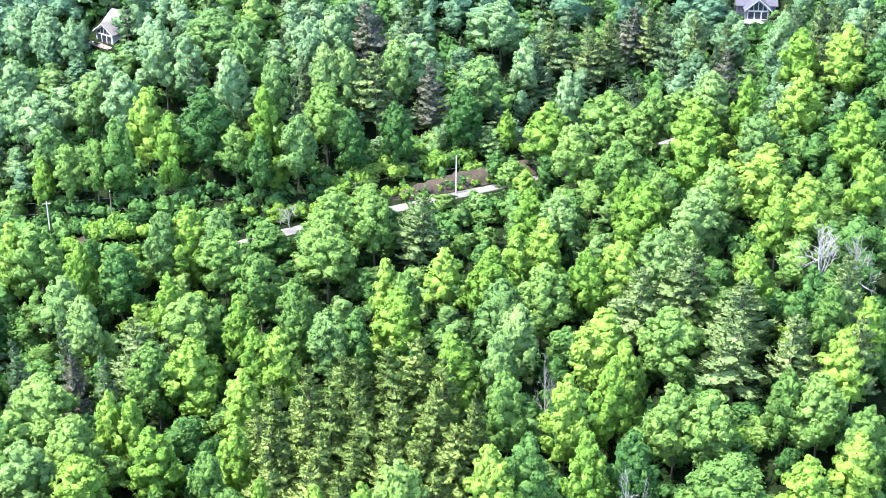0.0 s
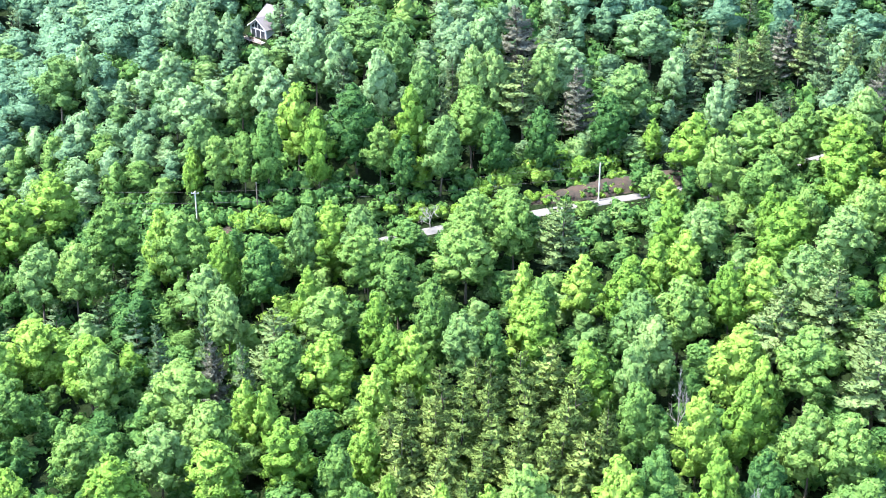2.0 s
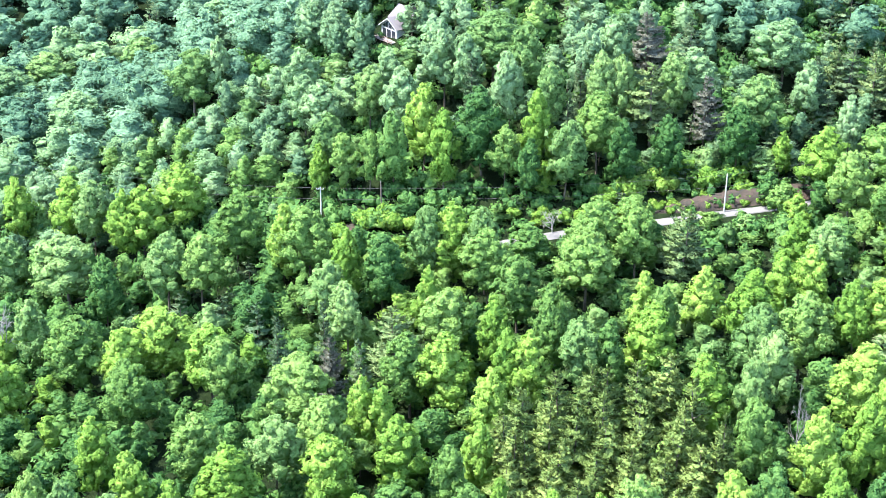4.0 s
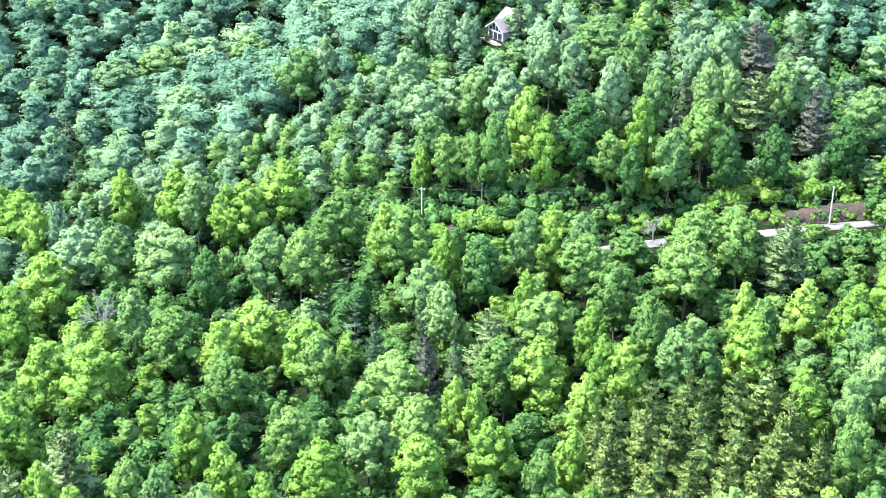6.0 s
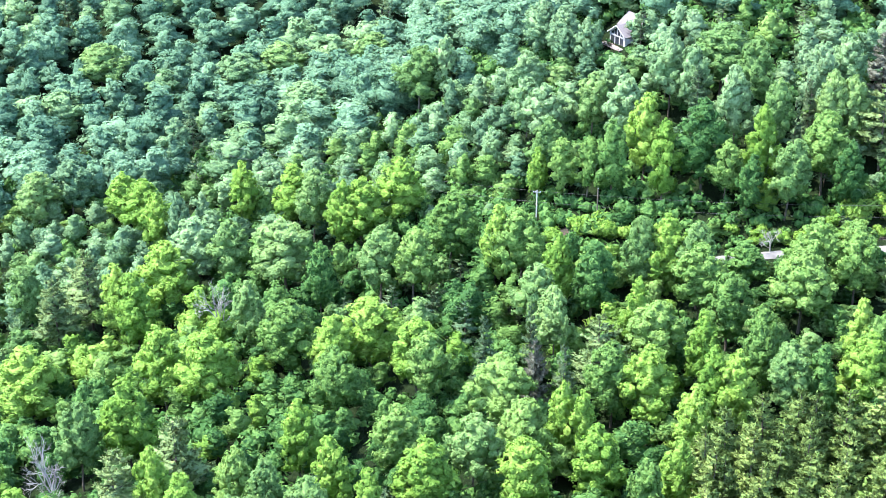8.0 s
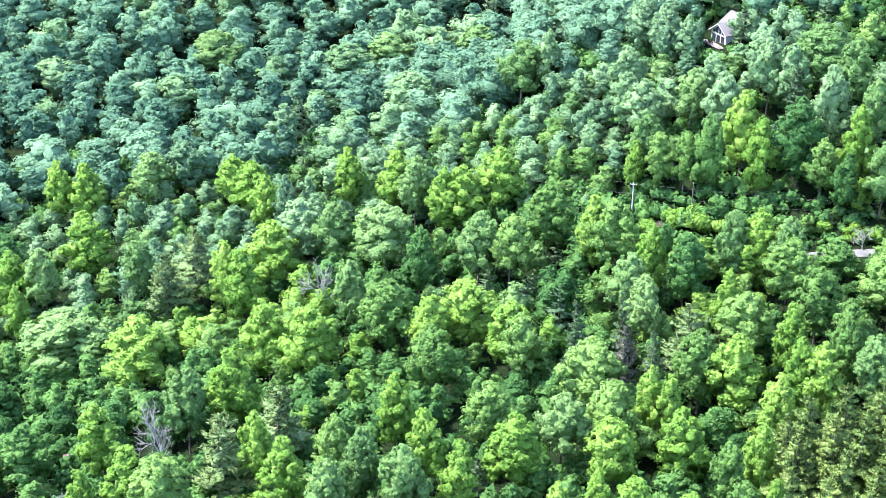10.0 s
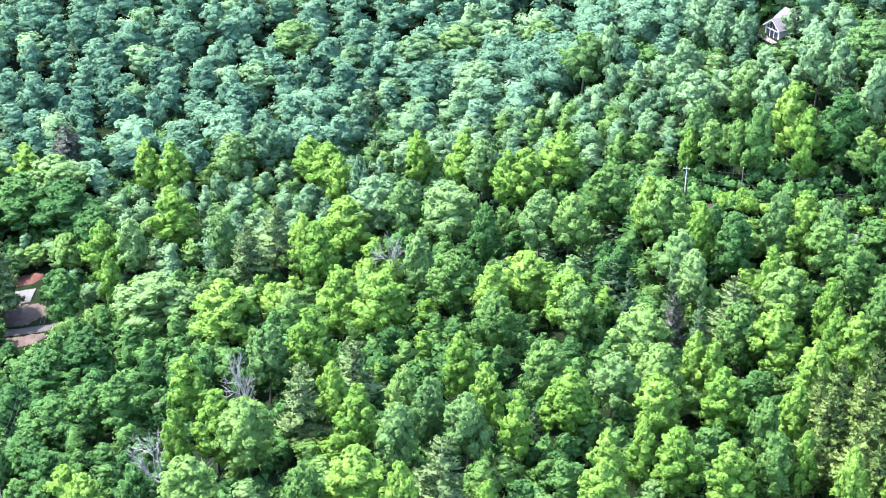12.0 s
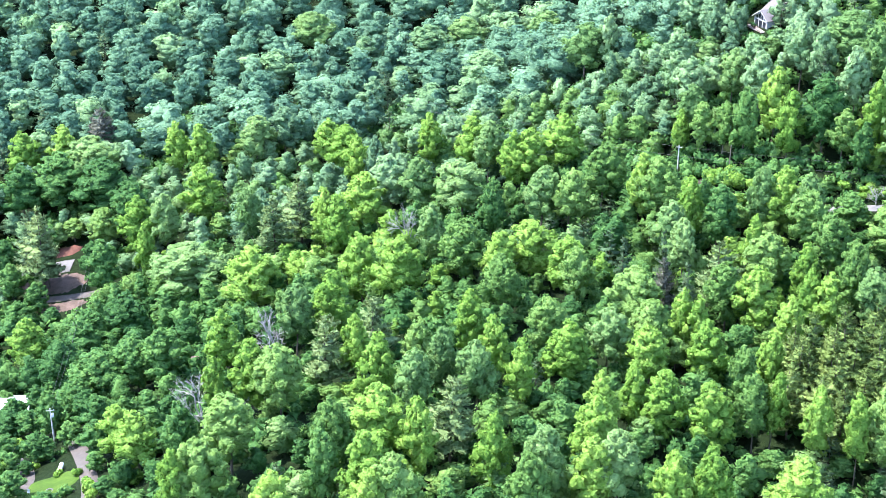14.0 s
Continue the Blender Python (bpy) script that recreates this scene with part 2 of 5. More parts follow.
def pine(H, R, levels, per, tufts, size, seed, bare=0.2, pads=((0.84, 0.17), (0.58, 0.25), (0.3, 0.24))):
    """Crown of a white pine: uneven whorls of plumed boughs that overlap in layers, swept up at the tip."""
    r = np.random.default_rng(seed)
    ps, ws, ss, cc, cr, co = [], [], [], [], [], []
    lean = r.uniform(0, 6.28)
    for k in range(levels):
        t = (k + r.uniform(0, 0.8)) / levels
        z0 = H * (bare + (1 - bare) * t)
        reach = R * (min(1, 0.75 + 1.1 * t) * max(1 - t, 0.0) ** 0.62 + 0.07)
        n = max(3, int(round(per * (1 - 0.3 * t) + r.uniform(-1, 1))))
        for j in range(n):
            a = 2 * math.pi * (j + 0.37 * k) / n + r.normal(0, 0.35)
            L = reach * r.uniform(0.5, 1.15) * (1 + 0.16 * math.cos(a - lean))
            out, side = np.array([math.cos(a), math.sin(a), 0.0]), np.array([-math.sin(a), math.cos(a), 0.0])
            z = z0 + r.normal(0, 0.22 * H / levels)
            rise = r.uniform(0.0, 0.25)
            m = max(4, int(tufts * (0.3 + 0.7 * L / R)))
            s = r.uniform(0.3, 1.08, m) ** 0.7
            fan = r.uniform(-1, 1, m) * 0.34 * L * np.sin(np.pi * np.clip(s, 0.25, 0.86))
            p = out * (L * s)[:, None] + side * fan[:, None]
            p[:, 2] = z + rise * L * s**1.6 + 0.02 * L + r.normal(0, 0.14, m)
            ps.append(p)
            ws.append(0.8 * out + 0.5 * side * (fan / (0.34 * L))[:, None] + [0, 0, 0.45] + r.normal(0, 0.3, (m, 3)))
            ss.append(np.array([0, 0, 0.7]) + 0.7 * out + 0.3 * side * np.sign(fan)[:, None] + r.normal(0, 0.16, (m, 3)))
            for q, w in pads:
                cc.append(out * L * q + [0, 0, z + rise * L * q**1.6 - 0.12]), cr.append((L * w, L * w, 0.12 + 0.06 * L)), co.append(out)
    p, w = np.concatenate(ps), unit(np.concatenate(ws))
    rr = np.array(cr)
    pv, pf, pn = cores(np.array(cc), rr, r, 0.95 * r.uniform(0.75, 1.2, (len(rr), 12, 1)), ICO_F[:15])
    pn = unit(0.4 * pn + np.repeat(0.65 * np.array(co), 12, 0) + [0, 0, 0.4])
    top = np.array([[0, 0, H * 0.985]])
    return merged(needles(p, w, size * r.uniform(0.6, 1.3, len(p)), unit(np.concatenate(ss)), r), (pv, pf, pn), cores(top, np.array([[0.2, 0.2, 0.6]]), r))


def limb(path, radii, sides=6):
    """A tapered, bent tube through the points."""
    path = np.asarray(path, float)
    vs, fs = [], []
    for k, (p, q) in enumerate(zip(path, radii)):
        d = unit(path[min(k + 1, len(path) - 1)] - path[max(k - 1, 0)])
        u = unit(np.cross(d, [0.31, 0.95, 0.07]))
        w = np.cross(d, u)
        a = np.arange(sides) * 2 * math.pi / sides
        vs.append(p + q * (np.cos(a)[:, None] * u + np.sin(a)[:, None] * w))
    for k in range(len(path) - 1):
        for j in range(sides):
            a, b = k * sides + j, k * sides + (j + 1) % sides
            fs += [(a, b, b + sides), (a, b + sides, a + sides)]
    return np.concatenate(vs), np.array(fs)


def trunk(H, girth, limbs, reach, seed, top=0.9):
    r = np.random.default_rng(seed)
    n = 6
    zs = np.linspace(-1.0, H * top, n)
    path = np.stack([np.r_[0, np.cumsum(r.normal(0, 0.12, n - 1))], np.r_[0, np.cumsum(r.normal(0, 0.12, n - 1))], zs], -1)
    pieces = [limb(path, girth * (1 - np.linspace(0, 0.85, n)))]
    for k in range(limbs):
        t = r.uniform(0.3, 0.8)
        p0 = np.array([np.interp(t * H * top, zs, path[:, i]) for i in range(3)])
        a, L = r.uniform(0, 6.28), reach * r.uniform(0.5, 0.9) * (1.1 - 0.5 * t)
        d = np.array([math.cos(a), math.sin(a), 0.6])
        pieces.append(limb([p0, p0 + d * L * 0.5, p0 + d * L + [0, 0, 0.15 * L]], [girth * 0.38, girth * 0.24, girth * 0.08], 5))
    return merged(*pieces)


# ---- what stands where: roads, yards and houses keep the woods away ----
UPPER_ROAD = [(62, 330), (34, 322), (10.7, 316.3), (-10, 308.6), (-31, 301.8), (-47, 295.5)]
YARD_ROAD = [(-179, 149), (-170, 141.7), (-160, 133), (-150, 123), (-138, 108)]
YARD_PATH = [(-187, 139), (-178.8, 133.8), (-172, 128), (-168, 121)]
LOW_ROAD = [(-262, 223), (-254, 224.5), (-247, 226.4), (-238, 229.5)]
HIGH_DRIVE = [(-276, 234.5), (-267, 237.0), (-259, 240.5)]


def along(line, n=60):
    """Evenly spaced points on a rounded line."""
    p = np.array(line, float)
    for _ in range(3):
        q = np.empty((2 * len(p) - 2, 2))
        q[0::2], q[1::2] = 0.75 * p[:-1] + 0.25 * p[1:], 0.25 * p[:-1] + 0.75 * p[1:]
        p = np.vstack([p[:1], q, p[-1:]])
    d = np.r_[0, np.cumsum(np.hypot(*np.diff(p, axis=0).T))]
    s = np.linspace(0, d[-1], n)
    return np.stack([np.interp(s, d, p[:, 0]), np.interp(s, d, p[:, 1])], -1)


def far_from(line, xy):
    p = along(line)
    return np.hypot(xy[:, None, 0] - p[None, :, 0], xy[:, None, 1] - p[None, :, 1]).min(1)


PLANTED = []


def ribbon(name, line, profile, mat, label, category, n=80, wobble=0.25, taper=False):
    """A strip of road or bank laid on the land: profile gives (offset, rise) across it."""
    p = along(line, n)
    t = unit(np.gradient(p, axis=0))
    nrm = np.stack([-t[:, 1], t[:, 0]], -1)
    r = np.random.default_rng(len(name))
    s = np.linspace(0, 1, n)
    thin = np.clip(np.minimum(s, 1 - s) * 4, 0.02, 1) ** 0.6 if taper else np.ones(n)
    mid = sum(o for o, _ in profile) / len(profile) if taper else 0.0
    vs = []
    for off, rise in profile:
        o = mid + (off - mid) * thin + (r.normal(0, wobble, n) if rise != 0 else 0)
        q = p + nrm * np.reshape(o, (-1, 1))
        vs.append(np.column_stack([q, ground(q[:, 0], q[:, 1]) + rise * (1 + np.convolve(r.normal(0, 0.3, n + 8), np.ones(9) / 9, "valid") * (rise > 0.5)) * thin]))
    v = np.stack(vs, 1).reshape(-1, 3)
    w = len(profile)
    i = (np.arange(n - 1)[:, None] * w + np.arange(w - 1)).ravel()
    f = np.stack([i, i + w, i + w + 1, i + 1], -1)
    ob = new(name, mesh_of(name, v, f, mat=mat, smooth=True))
    return tagged(ob, label, category, kind="structure")


GRAVEL = grainy("pale_gravel", [(0.3, (0.12, 0.116, 0.110)), (0.7, (0.19, 0.182, 0.175))], 1.2, gloss=0.2)
TRACK = grainy("packed_gravel", [(0.3, (0.048, 0.039, 0.033)), (0.7, (0.090, 0.075, 0.065))], 0.9)
CLAY = grainy("red_clay", [(0.36, (0.012, 0.015, 0.007)), (0.48, (0.030, 0.021, 0.014)), (0.66, (0.062, 0.037, 0.026))], 0.45, bump=0.6, dist=0.2)
RAW_CLAY = grainy("raw_orange_clay", [(0.3, (0.07, 0.022, 0.014)), (0.7, (0.13, 0.045, 0.026))], 0.6, bump=0.5, dist=0.2)
CONCRETE = grainy("pale_concrete", [(0.3, (0.10, 0.096, 0.094)), (0.7, (0.15, 0.145, 0.142))], 0.8, gloss=0.2)
LAWN = grainy("mown_grass", [(0.3, (0.025, 0.055, 0.008)), (0.55, (0.05, 0.09, 0.012)), (0.8, (0.08, 0.12, 0.02))], 0.35, gloss=0.1)

FLAT = [(-2.0, 0.0), (-1.9, 0.12), (0.0, 0.2), (1.9, 0.12), (2.0, 0.0)]
ribbon("road_upper", UPPER_ROAD, [(o * 0.68, r) for o, r in FLAT], GRAVEL, "pale gravel road along the foot of the wooded bank", "road", wobble=0.1)
ribbon("bank_upper", [(34, 322), (22, 319.4), (10.7, 316.3), (-2, 311.8), (-12, 308)], [(-1.8, 0.0), (-2.2, 0.55), (-2.8, 0.9), (-3.5, 1.5), (-4.2, 1.7), (-5.0, 2.1), (-6.2, 1.9), (-8.0, -0.1)], CLAY, "bare brown clay cut bank above the gravel road", "bank", wobble=0.3, taper=True)
ribbon("scar_upper", [(-87, 297), (-83, 299.5), (-80, 303)], [(-3.0, 0.0), (-1.5, 0.5), (0.5, 0.7), (2.0, 0.5), (3.2, 0.0)], CLAY, "bare reddish clay scar on the slope among trees", "bank", 24, 0.3)
ribbon("road_yard", YARD_ROAD, [(o * 0.9, r) for o, r in FLAT], TRACK, "brown packed gravel lane beside a lawn", "road", wobble=0.1)
ribbon("path_yard", YARD_PATH, [(o * 0.75, r) for o, r in FLAT], TRACK, "narrow sandy garden path", "path", 40, 0.1)
ribbon("road_low", LOW_ROAD, [(o * 0.75, r) for o, r in FLAT], TRACK, "narrow gravel lane below a clay slope", "road", wobble=0.1)
ribbon("drive_high", HIGH_DRIVE, [(-3.4, 0.0), (-3.3, 0.22), (0.0, 0.34), (2.6, 0.22), (2.7, 0.0)], CONCRETE, "broad white concrete driveway pad on a hillside", "driveway", wobble=0.1)
ribbon("bank_high", [(-271, 243.0), (-266, 245.4), (-261.5, 248)], [(-2.2, 0.0), (-0.6, 1.1), (0.8, 1.0), (1.8, 0.6), (2.4, 0.0)], RAW_CLAY, "freshly cut orange clay bank behind a driveway", "bank", 24, 0.3, True)
PALE_CLAY = grainy("dusty_pink_clay", [(0.3, (0.022, 0.022, 0.010)), (0.45, (0.068, 0.042, 0.031)), (0.7, (0.125, 0.082, 0.064))], 0.5, bump=0.6, dist=0.2)
ribbon("bank_low", [(-269, 229.0), (-258, 231.3), (-248, 234.5)], [(-5.0, 0.04), (-3.4, 0.3), (-2.0, 0.5), (0.0, 0.7), (1.6, 0.6), (3.4, 0.35), (4.6, 0.04)], PALE_CLAY, "bare pinkish clay slope between two lanes", "bank", 40, 0.3, True)
ribbon("bank_foot", [(-260, 218.5), (-250, 220.5), (-240, 224.5)], [(-2.6, 0.04), (-1.4, 0.4), (0.2, 0.55), (1.4, 0.4), (2.4, 0.04)], PALE_CLAY, "bare pinkish clay below a narrow lane", "bank", 40, 0.3, True)


def lawn():
    n, m = 28, 10
    vs, fs = [(-164.0, 124.0, float(ground(-164, 124)) + 0.14)], []
    for j in range(1, m + 1):
        for i in range(n):
            a = 2 * math.pi * i / n
            r = (j / m) * (7.5 + 1.2 * math.sin(2 * a + 0.5) + 0.5 * math.sin(5 * a))
            x, y = -164 + r * math.cos(a) * 0.8, 124 + r * math.sin(a)
            vs.append((x, y, float(ground(x, y)) + (0.14 if j < m else -0.05)))
    for i in range(n):
        fs.append((0, 1 + i, 1 + (i + 1) % n))
        for j in range(m - 1):
            a, b = 1 + j * n + i, 1 + j * n + (i + 1) % n
            fs += [(a, a + n, b + n), (a, b + n, b)]
    tagged(new("lawn", mesh_of("lawn", vs, fs, mat=LAWN, smooth=True)), "bright mown lawn in a small clearing", "lawn", kind="structure")


lawn()

# ---- single trees ----
KINDS = {  # crown shape, leaves, words
    "poplar": ("poplar", "poplar", "tall bright yellow-green tulip poplar with a pointed crown", "tree"),
    "tulip": ("oak", "poplar", "broad bright yellow-green leafy tree with a rounded crown", "tree"),
    "oak": ("oak", "oak", "mid-green oak with a broad rounded crown", "tree"),
    "maple": ("maple", "maple", "dark green maple with a dense domed crown", "tree"),
    "ash": ("oak", "ash", "pale silvery green tree with a soft rounded crown", "tree"),
    "white_oak": ("oak", "white_oak", "oak with a soft rounded crown, haze put into its blue-green leaves", "tree"),
    "red_oak": ("maple", "red_oak", "maple with a dense domed crown, haze put into its cool green leaves", "tree"),
    "pine": ("pine", "pine", "grey-green white pine with level tiers of boughs", "pine"),
    "yellow_pine": ("pine", "yellow_pine", "olive-yellow white pine in a dense clump", "pine"),
    "fading_pine": ("pine", "fading_pine", "thin grey-brown fading pine among leafy trees", "pine"),
    "hemlock": ("hemlock", "hemlock", "slender dull green hemlock with drooping boughs", "conifer"),
    "shrub": ("shrub", "poplar", "low yellow-green shrub on a cleared slope", "shrub"),
    "dead": ("dead", "", "bare grey dead tree with bleached branches", "dead tree"),
}
PROTO = {}


def bare_tree(H, R, seed):
    """A dead tree: a forked trunk that branches three times."""
    r = np.random.default_rng(seed)
    pieces = []

    def grow(p, d, L, q, level):
        mid = p + d * L * 0.5 + r.normal(0, 0.06 * L, 3)
        end = p + d * L
        pieces.append(limb([p, mid, end], [q, q * 0.85, q * 0.62], 5 if level < 2 else 3))
        if level < 4:
            for _ in range(5 if level == 0 else 4 if level < 3 else 3):
                grow(p + (end - p) * r.uniform(0.45, 1.0), unit(d + r.normal(0, 0.55, 3) + [0, 0, 0.12]), L * r.uniform(0.5, 0.72), q * 0.56, level + 1)

    grow(np.array([0, 0, -1.0]), unit(np.array([0.05, 0.03, 1])), H * 0.46, 0.27, 0)
    v, f = merged(*pieces)
    s = R / max(np.percentile(np.hypot(v[:, 0], v[:, 1]), 95), 0.1)
    return v * [s, s, H / v[:, 2].max()], f


def prototype(kind, k):
    """One of a few builds of each kind, 16 m high and 4.4 m in crown radius (shrubs: 1.35 and 1)."""
    shape, leaf, label, category = KINDS[kind]
    root = new(kind + "_tree" if kind not in ("shrub", "dead") else {"shrub": "shrub", "dead": "dead_tree"}[kind])
    tagged(root, label, category, group={"pine": "white pines on the hillside", "yellow_pine": "clump of white pines", "fading_pine": "fading pines on the slope", "dead": "dead trees in the woods", "shrub": "shrubs on the slope"}.get(kind, kind + " trees on the hillside"))
    seed = 1000 + 50 * list(KINDS).index(kind) + k
    if shape == "dead":
        part("trunk", mesh_of("dead_trunk", *bare_tree(16, 4.4, seed), mat=DEADWOOD), root)
        return root
    if shape == "pine":
        crown = pine(16, 4.4, 13, 6, 52, 0.26, seed)
        stem = trunk(16, 0.26, 4, 2.6, seed, 0.97)
    elif shape == "hemlock":
        crown = pine(16, 4.4, 13, 6, 40, 0.26, seed, 0.1)
        stem = trunk(16, 0.22, 3, 2.0, seed, 0.97)
    elif shape == "shrub":
        r = np.random.default_rng(seed)
        c = np.column_stack([r.normal(0, 0.42, (9, 2)), r.uniform(0.35, 0.85, 9)])
        q = np.full((9, 3), 0.42) * r.uniform(0.8, 1.2, (9, 1))
        d = unit(r.normal(size=(900, 3)) + [0, 0, 0.3])
        pick = r.integers(9, size=900)
        crown = merged(sprigs(c[pick] + q[pick] * d * r.uniform(0.85, 1.15, (900, 1)), unit(d + r.normal(0, 0.5, d.shape)), 0.12 * r.uniform(0.6, 1.4, 900), r, 1.0, d), cores(c, q, r, 0.7))
        stem = limb([(0, 0, -0.2), (0.05, 0, 0.4), (0.1, 0.05, 0.8)], [0.06, 0.05, 0.03], 5)
    else:
        crown = broadleaf(shape, 16, 4.4, 26, 6, 2550, 0.225, seed)
        stem = trunk(16, 0.24, 6, 3.2, seed, 0.85)
    part("trunk", mesh_of("trunk", *stem, mat=BARK), root)
    part("crown", mesh_of(kind + "_crown", *crown, mat=LEAVES[leaf]), root)
    return root


BUILDS = {"poplar": 7, "oak": 7, "maple": 5, "ash": 5, "tulip": 3, "white_oak": 6, "red_oak": 5, "pine": 5, "yellow_pine": 5, "fading_pine": 2, "hemlock": 3, "shrub": 3, "dead": 4}


def plant(kind, x, y, R, H):
    """A single tree of that kind, with its crown radius and height. Oaks and maples on the upper slopes get leaf
    colours with haze put in.
    """
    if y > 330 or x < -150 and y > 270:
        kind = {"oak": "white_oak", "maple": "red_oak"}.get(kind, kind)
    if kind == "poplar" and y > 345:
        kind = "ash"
    # oaks near the yard become dark maples, the shade there put into leaf colour
    if kind == "oak" and x < -150 and y < 215:
        kind = "maple"
    if kind == "pine" and -36 < x < 12 and 180 < y < 228:
        kind = "yellow_pine"
    if kind == "poplar" and x < -100 and y > 240:
        R = max(R, 0.22 * H)
    PLANTED.append((x, y, max(R, 0.17 * H) if kind in ("poplar", "oak", "maple", "ash", "white_oak", "red_oak") else R, H, kind))


plant("poplar", -69.9, 321.0, 4.4, 22.8)
plant("poplar", -63.3, 312.8, 3.9, 22.3)
plant("poplar", -93.8, 312.6, 2.0, 14.9)
plant("poplar", -42.4, 320.8, 3.3, 23.0)
plant("poplar", -54.0, 279.3, 4.5, 21.1)
plant("poplar", -76.1, 268.8, 3.6, 20.5)
plant("poplar", -92.6, 278.6, 3.1, 21.0)
plant("poplar", -46.2, 231.2, 5.0, 18.7)
plant("poplar", -54.7, 257.7, 2.3, 19.0)
plant("poplar", -39.4, 246.8, 3.3, 18.7)
plant("poplar", -36.1, 233.6, 3.1, 19.0)
plant("poplar", -30.9, 233.2, 3.9, 18.9)
plant("poplar", -36.6, 220.4, 3.8, 18.8)
plant("poplar", -12.2, 257.0, 2.1, 19.1)
plant("poplar", -9.6, 244.6, 4.8, 19.2)
plant("poplar", -0.5, 260.0, 4.2, 18.5)
plant("poplar", -58.5, 215.7, 3.0, 18.0)
plant("poplar", -54.4, 214.5, 3.0, 18.0)
plant("poplar", -49.0, 203.8, 4.6, 17.7)
plant("poplar", -35.3, 202.9, 3.3, 18.9)
plant("poplar", 2.0, 223.9, 4.5, 20.5)
plant("poplar", 7.4, 188.8, 4.2, 22.6)
plant("poplar", 23.6, 320.3, 5.8, 18.9)
plant("poplar", 14.3, 330.2, 2.5, 12.4)
plant("poplar", 67.7, 311.9, 3.2, 18.7)
plant("poplar", 83.2, 330.6, 4.5, 18.7)
plant("poplar", 91.7, 323.8, 5.4, 18.8)
plant("poplar", 78.9, 307.3, 4.5, 18.9)
plant("poplar", 55.1, 306.6, 5.7, 18.9)
plant("poplar", 54.4, 293.4, 5.2, 18.7)
plant("poplar", 65.4, 276.6, 5.3, 19.0)
plant("poplar", 71.2, 261.6, 4.5, 18.6)
plant("poplar", 40.0, 272.0, 5.2, 18.9)
plant("poplar", 65.1, 260.2, 3.4, 18.6)
plant("poplar", 85.6, 284.8, 4.9, 18.7)
plant("poplar", 84.0, 266.4, 4.0, 18.7)
plant("poplar", 13.5, 263.0, 2.2, 18.6)
plant("poplar", 20.2, 264.3, 3.9, 18.7)
plant("poplar", 16.5, 279.0, 4.1, 18.6)
plant("poplar", 37.5, 279.9, 2.4, 18.7)
plant("poplar", 8.8, 256.1, 5.0, 18.9)
plant("poplar", 57.1, 242.2, 3.7, 18.7)
plant("poplar", 67.4, 214.6, 4.4, 18.6)
plant("poplar", 74.1, 223.5, 2.5, 18.6)
plant("poplar", 28.2, 229.4, 5.1, 19.4)
plant("poplar", 31.1, 219.4, 3.4, 19.3)
plant("poplar", 20.1, 208.6, 3.8, 20.9)
plant("poplar", 27.5, 212.6, 3.8, 20.0)
plant("poplar", 22.0, 192.3, 3.1, 21.2)
plant("poplar", 56.0, 186.4, 4.9, 18.9)
plant("poplar", 65.0, 192.0, 3.7, 18.7)
plant("poplar", -183.3, 421.5, 6.3, 16.6)
plant("poplar", -146.1, 368.8, 7.0, 21.3)
plant("poplar", -209.9, 309.4, 5.0, 17.1)
plant("poplar", -199.6, 303.9, 5.8, 17.7)
plant("poplar", -188.0, 292.2, 3.8, 19.4)
plant("poplar", -172.9, 311.0, 3.9, 18.9)
plant("poplar", -157.4, 306.3, 5.1, 19.8)
plant("poplar", -132.9, 295.0, 5.6, 19.6)
plant("poplar", -126.4, 305.9, 5.7, 19.2)
plant("poplar", -137.5, 293.7, 2.6, 20.0)
plant("poplar", -226.4, 264.9, 6.4, 20.7)
plant("poplar", -238.4, 246.4, 5.5, 20.7)
plant("poplar", -173.2, 250.4, 4.7, 21.2)
plant("poplar", -164.6, 243.8, 3.8, 21.3)
plant("poplar", -167.7, 260.9, 6.3, 21.0)
plant("poplar", -225.1, 234.1, 3.3, 19.2)
plant("poplar", -172.4, 213.7, 7.6, 19.6)
plant("poplar", -142.5, 218.7, 4.9, 20.6)
plant("poplar", -101.4, 195.9, 3.7, 17.8)
plant("poplar", -135.4, 194.0, 5.2, 19.6)
plant("poplar", -107.1, 164.9, 4.1, 19.5)
plant("poplar", -89.3, 183.9, 3.6, 18.0)
plant("poplar", -79.5, 175.5, 2.9, 18.6)
plant("poplar", -75.2, 189.9, 4.8, 17.6)
plant("poplar", -152.1, 173.7, 4.2, 18.2)
plant("poplar", -230.8, 190.9, 5.1, 17.0)
plant("poplar", -137.4, 150.5, 3.0, 17.5)
plant("poplar", -133.6, 157.4, 4.5, 18.4)
plant("poplar", -152.8, 135.3, 3.6, 14.0)
plant("poplar", -143.3, 130.5, 4.3, 15.2)
plant("poplar", -121.1, 114.3, 3.2, 18.4)
plant("poplar", -97.9, 112.2, 4.5, 19.2)
plant("poplar", -93.8, 143.2, 6.4, 20.0)
plant("poplar", -88.4, 129.8, 4.6, 19.8)
plant("poplar", -83.1, 118.9, 3.9, 19.8)
plant("poplar", -85.7, 142.9, 3.7, 20.4)
plant("poplar", -71.0, 144.9, 2.3, 19.9)
plant("poplar", -57.0, 161.2, 4.8, 18.6)
plant("poplar", -53.0, 148.9, 3.9, 18.7)
plant("poplar", -59.6, 173.3, 2.2, 17.9)
plant("poplar", -55.4, 179.3, 2.5, 17.5)
plant("poplar", -49.8, 178.7, 4.8, 17.4)
plant("poplar", -39.5, 178.5, 4.4, 18.0)
plant("poplar", -16.3, 159.7, 5.7, 20.1)
plant("poplar", -32.0, 157.6, 3.6, 18.5)
